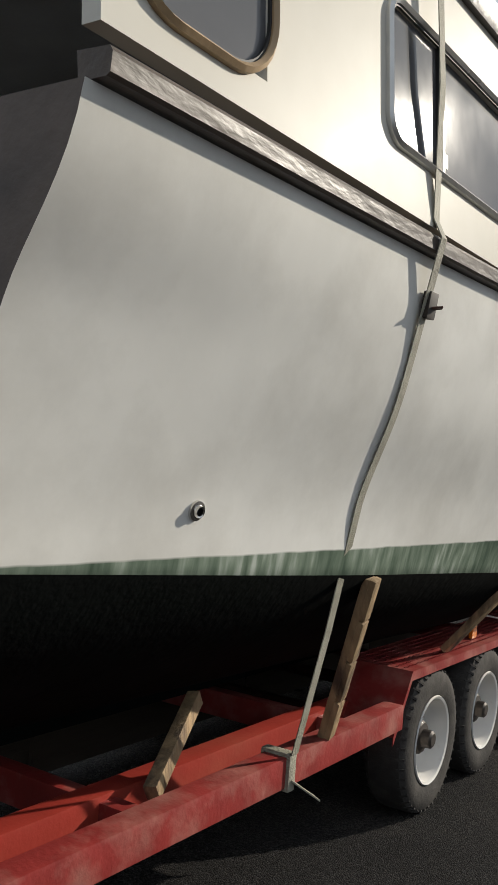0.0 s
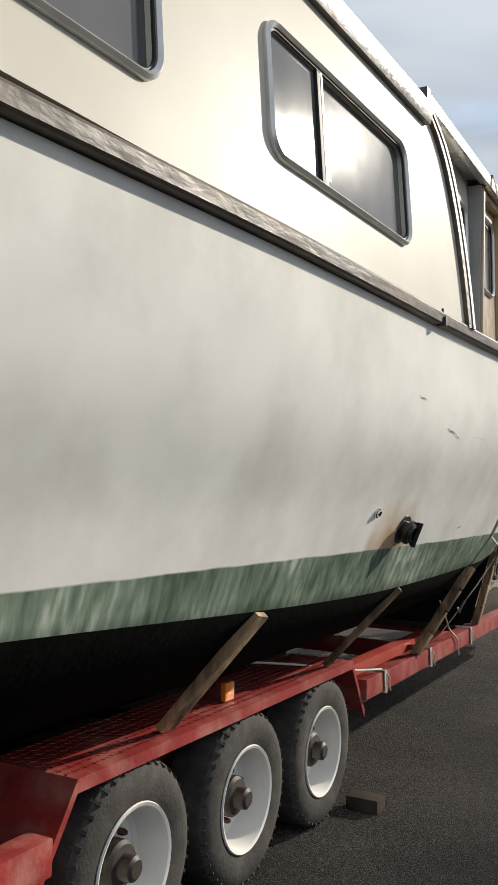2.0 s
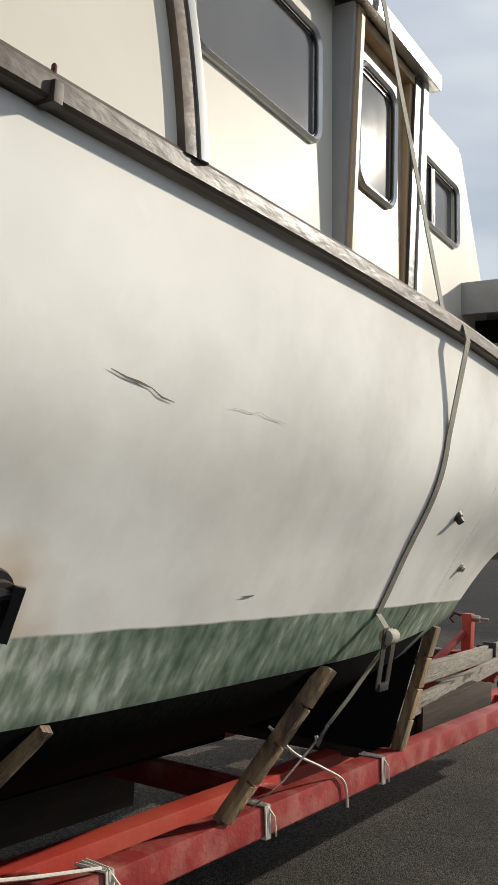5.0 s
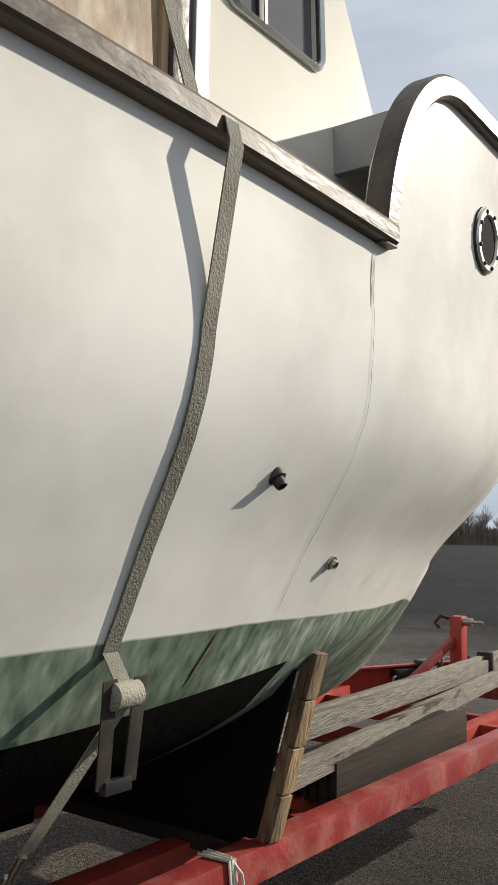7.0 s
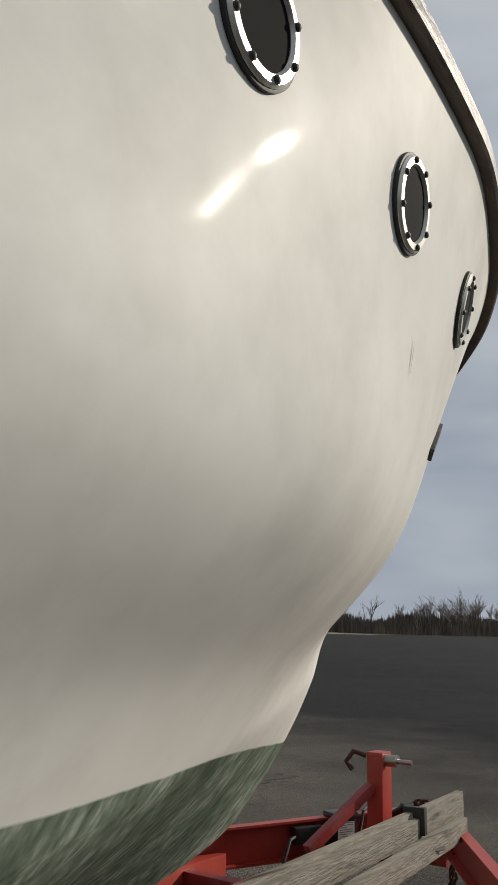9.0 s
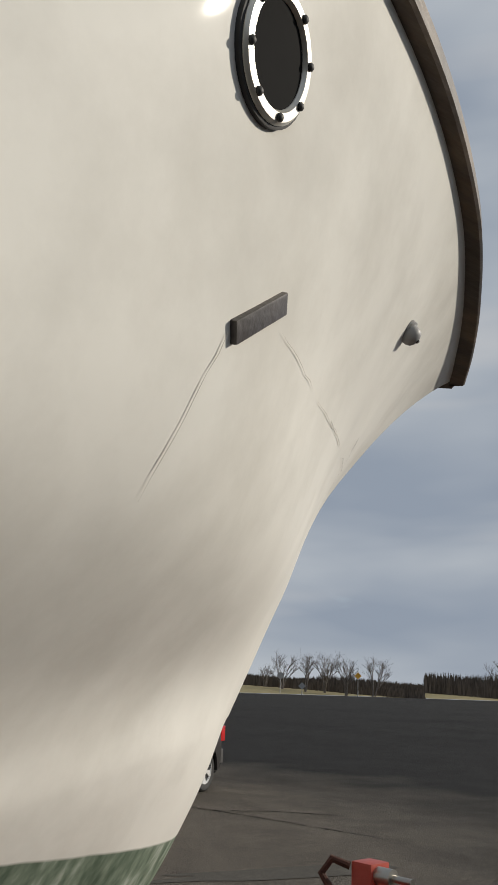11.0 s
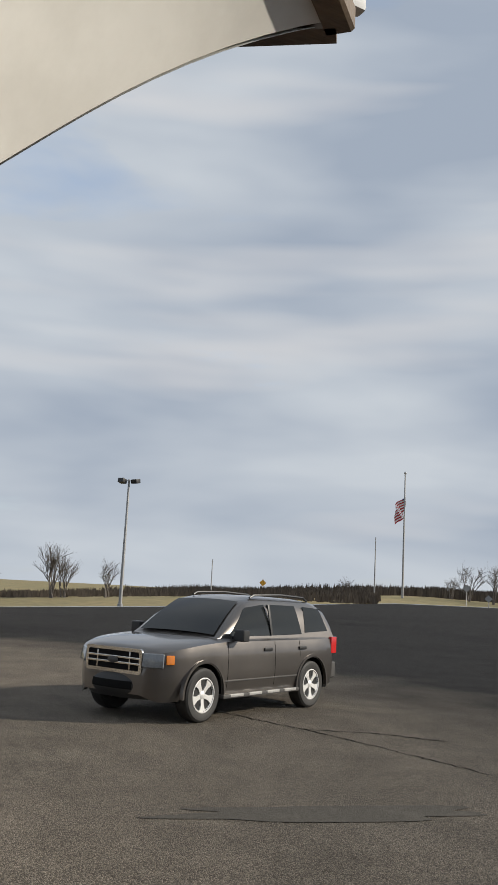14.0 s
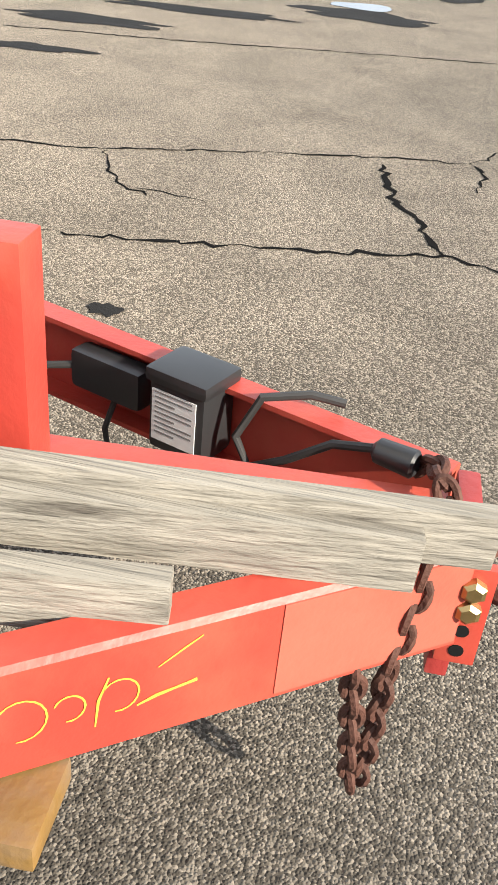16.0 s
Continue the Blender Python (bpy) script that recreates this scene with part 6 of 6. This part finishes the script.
def spruce(x, y, h, seed, label="dark green spruce on the far verge"):
    rng = random.Random(seed)
    t = thing("spruce", label, "tree", "spruces in a row on the verge", at=Matrix.Translation((x, y, far_h(x, y) - 0.1)))
    part("trunk", lathe([(h * 0.02, -0.2), (h * 0.012, h * 0.5), (0.02, h), (0.001, h)], seg=8), M_BARK, t)
    bm = bmesh.new()
    n = int(60 * h)
    lean = rng.uniform(0.24, 0.36)
    for k in range(n):
        f = (k + rng.random()) / n
        z = h * (0.04 + 0.95 * f)
        reach = h * lean * (1 - f) ** 0.85 * rng.uniform(0.45, 1.2) * (0.9 + 0.25 * math.sin(9 * f + 5 * math.sin(seed))) + 0.15
        a = rng.uniform(0, 2 * math.pi)
        d = Vector((math.cos(a), math.sin(a), 0))
        s = Vector((-d.y, d.x, 0))
        w = reach * rng.uniform(0.22, 0.4)
        tip = d * reach + Vector((0, 0, z - reach * rng.uniform(0.15, 0.45)))
        root = Vector((0, 0, z))
        m = root.lerp(tip, 0.6)
        v = [bm.verts.new(root), bm.verts.new(m + s * w + Vector((0, 0, -0.1 * reach))), bm.verts.new(tip), bm.verts.new(m - s * w + Vector((0, 0, -0.1 * reach))), bm.verts.new(m + Vector((0, 0, 0.12 * reach)))]
        for i, j in ((0, 1), (1, 2), (2, 3), (3, 0)):
            bm.faces.new((v[i], v[j], v[4]))
    part("crown", bm, M_NEEDLE, t)


rng = random.Random(5)
# spruce row, by bearing from the tongue
for k, (b, h, d) in enumerate(((88.4, 9.4, 127), (87.4, 8.6, 124), (86.2, 9.8, 128), (85.0, 8.8, 125), (83.9, 9.4, 129), (82.6, 12.6, 126), (81.6, 11.6, 123), (80.6, 11.2, 127), (79.6, 10.4, 125), (78.6, 10.4, 128), (77.7, 9.8, 124), (76.4, 10.2, 125), (75.9, 8.2, 128), (84.4, 8.0, 122), (83.2, 8.4, 131))):
    spruce(1.7 - d * math.sin(radians(b)), 13.5 + d * math.cos(radians(b)), h, 40 + k)
for k, (b, h, d, sp, st) in enumerate(((86.5, 15.0, 146, 0.5, 2), (83.5, 16.0, 150, 0.45, 3), (81.5, 14.0, 148, 0.5, 2), (89.8, 13.0, 150, 0.5, 2), (91.0, 12.0, 155, 0.5, 2), (78.0, 12.0, 150, 0.5, 2),
                                       (75.0, 6.0, 122, 0.85, 1), (70.9, 8.0, 125, 0.4, 4), (70.2, 7.0, 126, 0.45, 3), (67.6, 6.0, 124, 0.6, 2), (52.4, 4.6, 175, 0.6, 2), (45.0, 8.0, 160, 0.6, 2), (43.6, 8.5, 158, 0.6, 2), (42.4, 9.0, 160, 0.6, 3), (41.0, 8.5, 156, 0.6, 2), (46.2, 5.0, 162, 0.6, 2), (39.4, 8.5, 158, 0.6, 2))):
    bare_tree(1.7 - d * math.sin(radians(b)), 13.0 + d * math.cos(radians(b)), h, 80 + k, sp, st)


def woods(b0, b1, d0, d1, n, h0, h1, seed):
    rng = random.Random(seed)
    bm = bmesh.new()
    for k in range(n):
        b, d = radians(rng.uniform(b0, b1)), rng.uniform(d0, d1)
        x, y = 2.2 - d * math.sin(b), 11 + d * math.cos(b)
        twig_tree(rng.uniform(h0, h1), seed * 100 + k, 0.55, rng.choice((1, 2)), 3, bm, (x, y, far_h(x, y) - 0.1), 1.3)
    return bm


def brush(b0, b1, d0, d1, n, h0, h1, seed):
    """Scrub: a great many thin upright blades in clumps."""
    rng = random.Random(seed)
    verts, faces = [], []
    for k in range(n):
        b, d = radians(rng.uniform(b0, b1)), rng.uniform(d0, d1)
        x, y = 2.2 - d * math.sin(b), 11 + d * math.cos(b)
        z = far_h(x, y) - 0.1
        h = rng.uniform(h0, h1) * (0.75 + 0.5 * noise.noise(Vector((x * 0.08, y * 0.08, seed))))
        w = rng.uniform(0.10, 0.35)
        dx, dy = math.cos(b) * w, math.sin(b) * w
        i = len(verts)
        verts += [(x - dx, y - dy, z), (x + dx, y + dy, z), (x + dx * rng.uniform(-1, 1), y + dy * rng.uniform(-1, 1), z + h)]
        faces.append((i, i + 1, i + 2))
    me = bpy.data.meshes.new("brush")
    me.from_pydata(verts, [], faces)
    me.materials.append(M_BRUSH)
    return new("brush", me)


w1 = part("woods", woods(8, 32, 190, 215, 46, 7.5, 11.0, 3), M_BARK)
tagged(w1, "grey leafless woods beyond the lot", "woods", kind="stuff")
tagged(brush(5, 36, 189, 212, 14000, 2.5, 5.0, 11), "dense brown undergrowth at the edge of the woods", "brush", kind="stuff")
tagged(brush(36, 66, 165, 215, 16000, 1.5, 2.7, 12), "brown scrub along the horizon", "brush", kind="stuff")
tagged(brush(50, 100, 128, 175, 14000, 0.9, 1.8, 13), "brown scrub and dead weeds behind the verge", "brush", kind="stuff")


# ---- wear on the hull: scratches, a hairline joint, marks ----
M_SCRATCH = mat("dark_scratch", (0.12, 0.10, 0.08), 0.8, 0, 0.4, 30.0)
M_HAIR = mat("grey_hairline", (0.46, 0.44, 0.39), 0.8, 0, 0.3, 30.0)


def hull_line(points, w, material, seed, label=""):
    """A thin mark on the skin through (y, z) places."""
    rng = random.Random(seed)
    P = []
    for (ya, za), (yb, zb) in zip(points, points[1:]):
        n = max(2, int(math.hypot(yb - ya, zb - za) / 0.035))
        for k in range(n):
            P.append((ya + (yb - ya) * k / n + rng.uniform(-0.004, 0.004), za + (zb - za) * k / n + rng.uniform(-0.004, 0.004)))
    P.append(points[-1])
    bm = bmesh.new()
    prev = None
    for i, (y, z) in enumerate(P):
        p, n = hull_at(y, z)
        a, b = P[max(i - 1, 0)], P[min(i + 1, len(P) - 1)]
        d = (hull_at(*b)[0] - hull_at(*a)[0]).normalized()
        s = n.cross(d) * w * rng.uniform(0.3, 1.0) * (0.3 if i in (0, len(P) - 1) else 1)
        row = [bm.verts.new(p + n * 0.0035 + s), bm.verts.new(p + n * 0.0035 - s)]
        if prev:
            bm.faces.new((prev[0], row[0], row[1], prev[1]))
        prev = row
    part("scratch", bm, material, boat, label)


hull_line([(6.76, 2.02), (6.85, 2.01), (6.98, 1.985)], 0.004, M_SCRATCH, 1)
hull_line([(6.30, 2.14), (6.42, 2.125)], 0.003, M_SCRATCH, 2)
hull_line([(7.2, 2.005), (7.33, 2.01), (7.46, 2.0)], 0.0012, M_HAIR, 3)
hull_line([(7.55, 1.515), (7.62, 1.515)], 0.006, M_SCRATCH, 4)
hull_line([(9.30, 2.44), (9.31, 2.2), (9.325, 1.95), (9.33, 1.7), (9.33, 1.46)], 0.0014, M_SCRATCH, 5, "hairline joint in the topsides")
hull_line([(9.30, 2.45), (9.30, 2.30)], 0.006, M_HAIR, 6)
hull_line([(11.86, 2.36), (12.06, 2.357), (12.14, 2.356)], 0.001, M_HAIR, 7)
hull_line([(12.22, 2.356), (12.45, 2.375), (12.66, 2.392)], 0.0011, M_HAIR, 16)
hull_line([(12.40, 2.37), (12.62, 2.39)], 0.0012, M_SCRATCH, 8)
hull_line([(12.80, 2.405), (13.03, 2.43)], 0.0014, M_SCRATCH, 9)
hull_line([(12.93, 2.50), (12.96, 2.43), (12.99, 2.34)], 0.003, M_HAIR, 10)
hull_line([(12.92, 2.50), (12.93, 2.46)], 0.006, M_SCRATCH, 11)
hull_line([(11.66, 2.28), (11.6, 2.12), (11.56, 1.98)], 0.002, M_HAIR, 12)
hull_line([(11.05, 2.44), (11.05, 2.36)], 0.008, M_HAIR, 13)
hull_line([(9.05, 1.43), (9.02, 1.36), (8.99, 1.29)], 0.012, M_SCRATCH, 14)
hull_line([(9.93, 1.52), (9.99, 1.56)], 0.006, M_HAIR, 15)

# ---- marks on the tongue ----
M_PAD = mat("scuffed_yellow_paint", (0.20, 0.11, 0.025), 0.7, 0, 0.4, 12.0, 0.3, 40.0, (0.12, 0.08, 0.05), 6.0)
nd = (near_b - near_a).normalized()
nn = Vector((nd.y, -nd.x, 0))


def crayon(pts, w=0.006):
    """A scribbled stroke on the tongue's outer web; pts are (along, up) from its forward end."""
    bm = bmesh.new()
    P = [near_b - nd * a + Vector((0, 0, b)) + nn * 0.0075 for a, b in pts]
    prev = None
    for i, p in enumerate(P):
        d = (P[min(i + 1, len(P) - 1)] - P[max(i - 1, 0)]).normalized()
        s = nn.cross(d) * w * 0.45 * (0.5 + 0.5 * abs(math.sin(i * 1.7)))
        row = [bm.verts.new(p + s), bm.verts.new(p - s)]
        if prev:
            bm.faces.new((prev[0], row[0], row[1], prev[1]))
        prev = row
    part("crayon_mark", bm, M_YELLOW, trailer, "yellow crayon scribble")


for k, (c0, r) in enumerate(((0.72, 0.035), (0.655, 0.022), (0.585, 0.028))):
    crayon([(c0 + r * math.cos(t), 0.0 + r * 1.1 * math.sin(t)) for t in [0.4 + 0.35 * q for q in range(14)]], 0.004)
crayon([(0.56, -0.03), (0.53, -0.02), (0.50, -0.015), (0.47, -0.01)], 0.008)
crayon([(0.53, 0.035), (0.49, 0.06), (0.465, 0.075)], 0.004)
crayon([(0.62, -0.05), (0.615, 0.0), (0.60, 0.04)], 0.005)
part("jack_pad", box(0.70, 0.85, 13.46, 13.65, 0.462, 0.515, 0.010), M_PAD, trailer, "scuffed yellow jack pad")
part("faded_patch", beam(near_b - nd * 0.34 + nn * 0.0065, near_b - nd * 0.004 + nn * 0.0065, 0.003, 0.182, 0.0), M_REDFADED, trailer, "sun-faded end of the tongue channel")
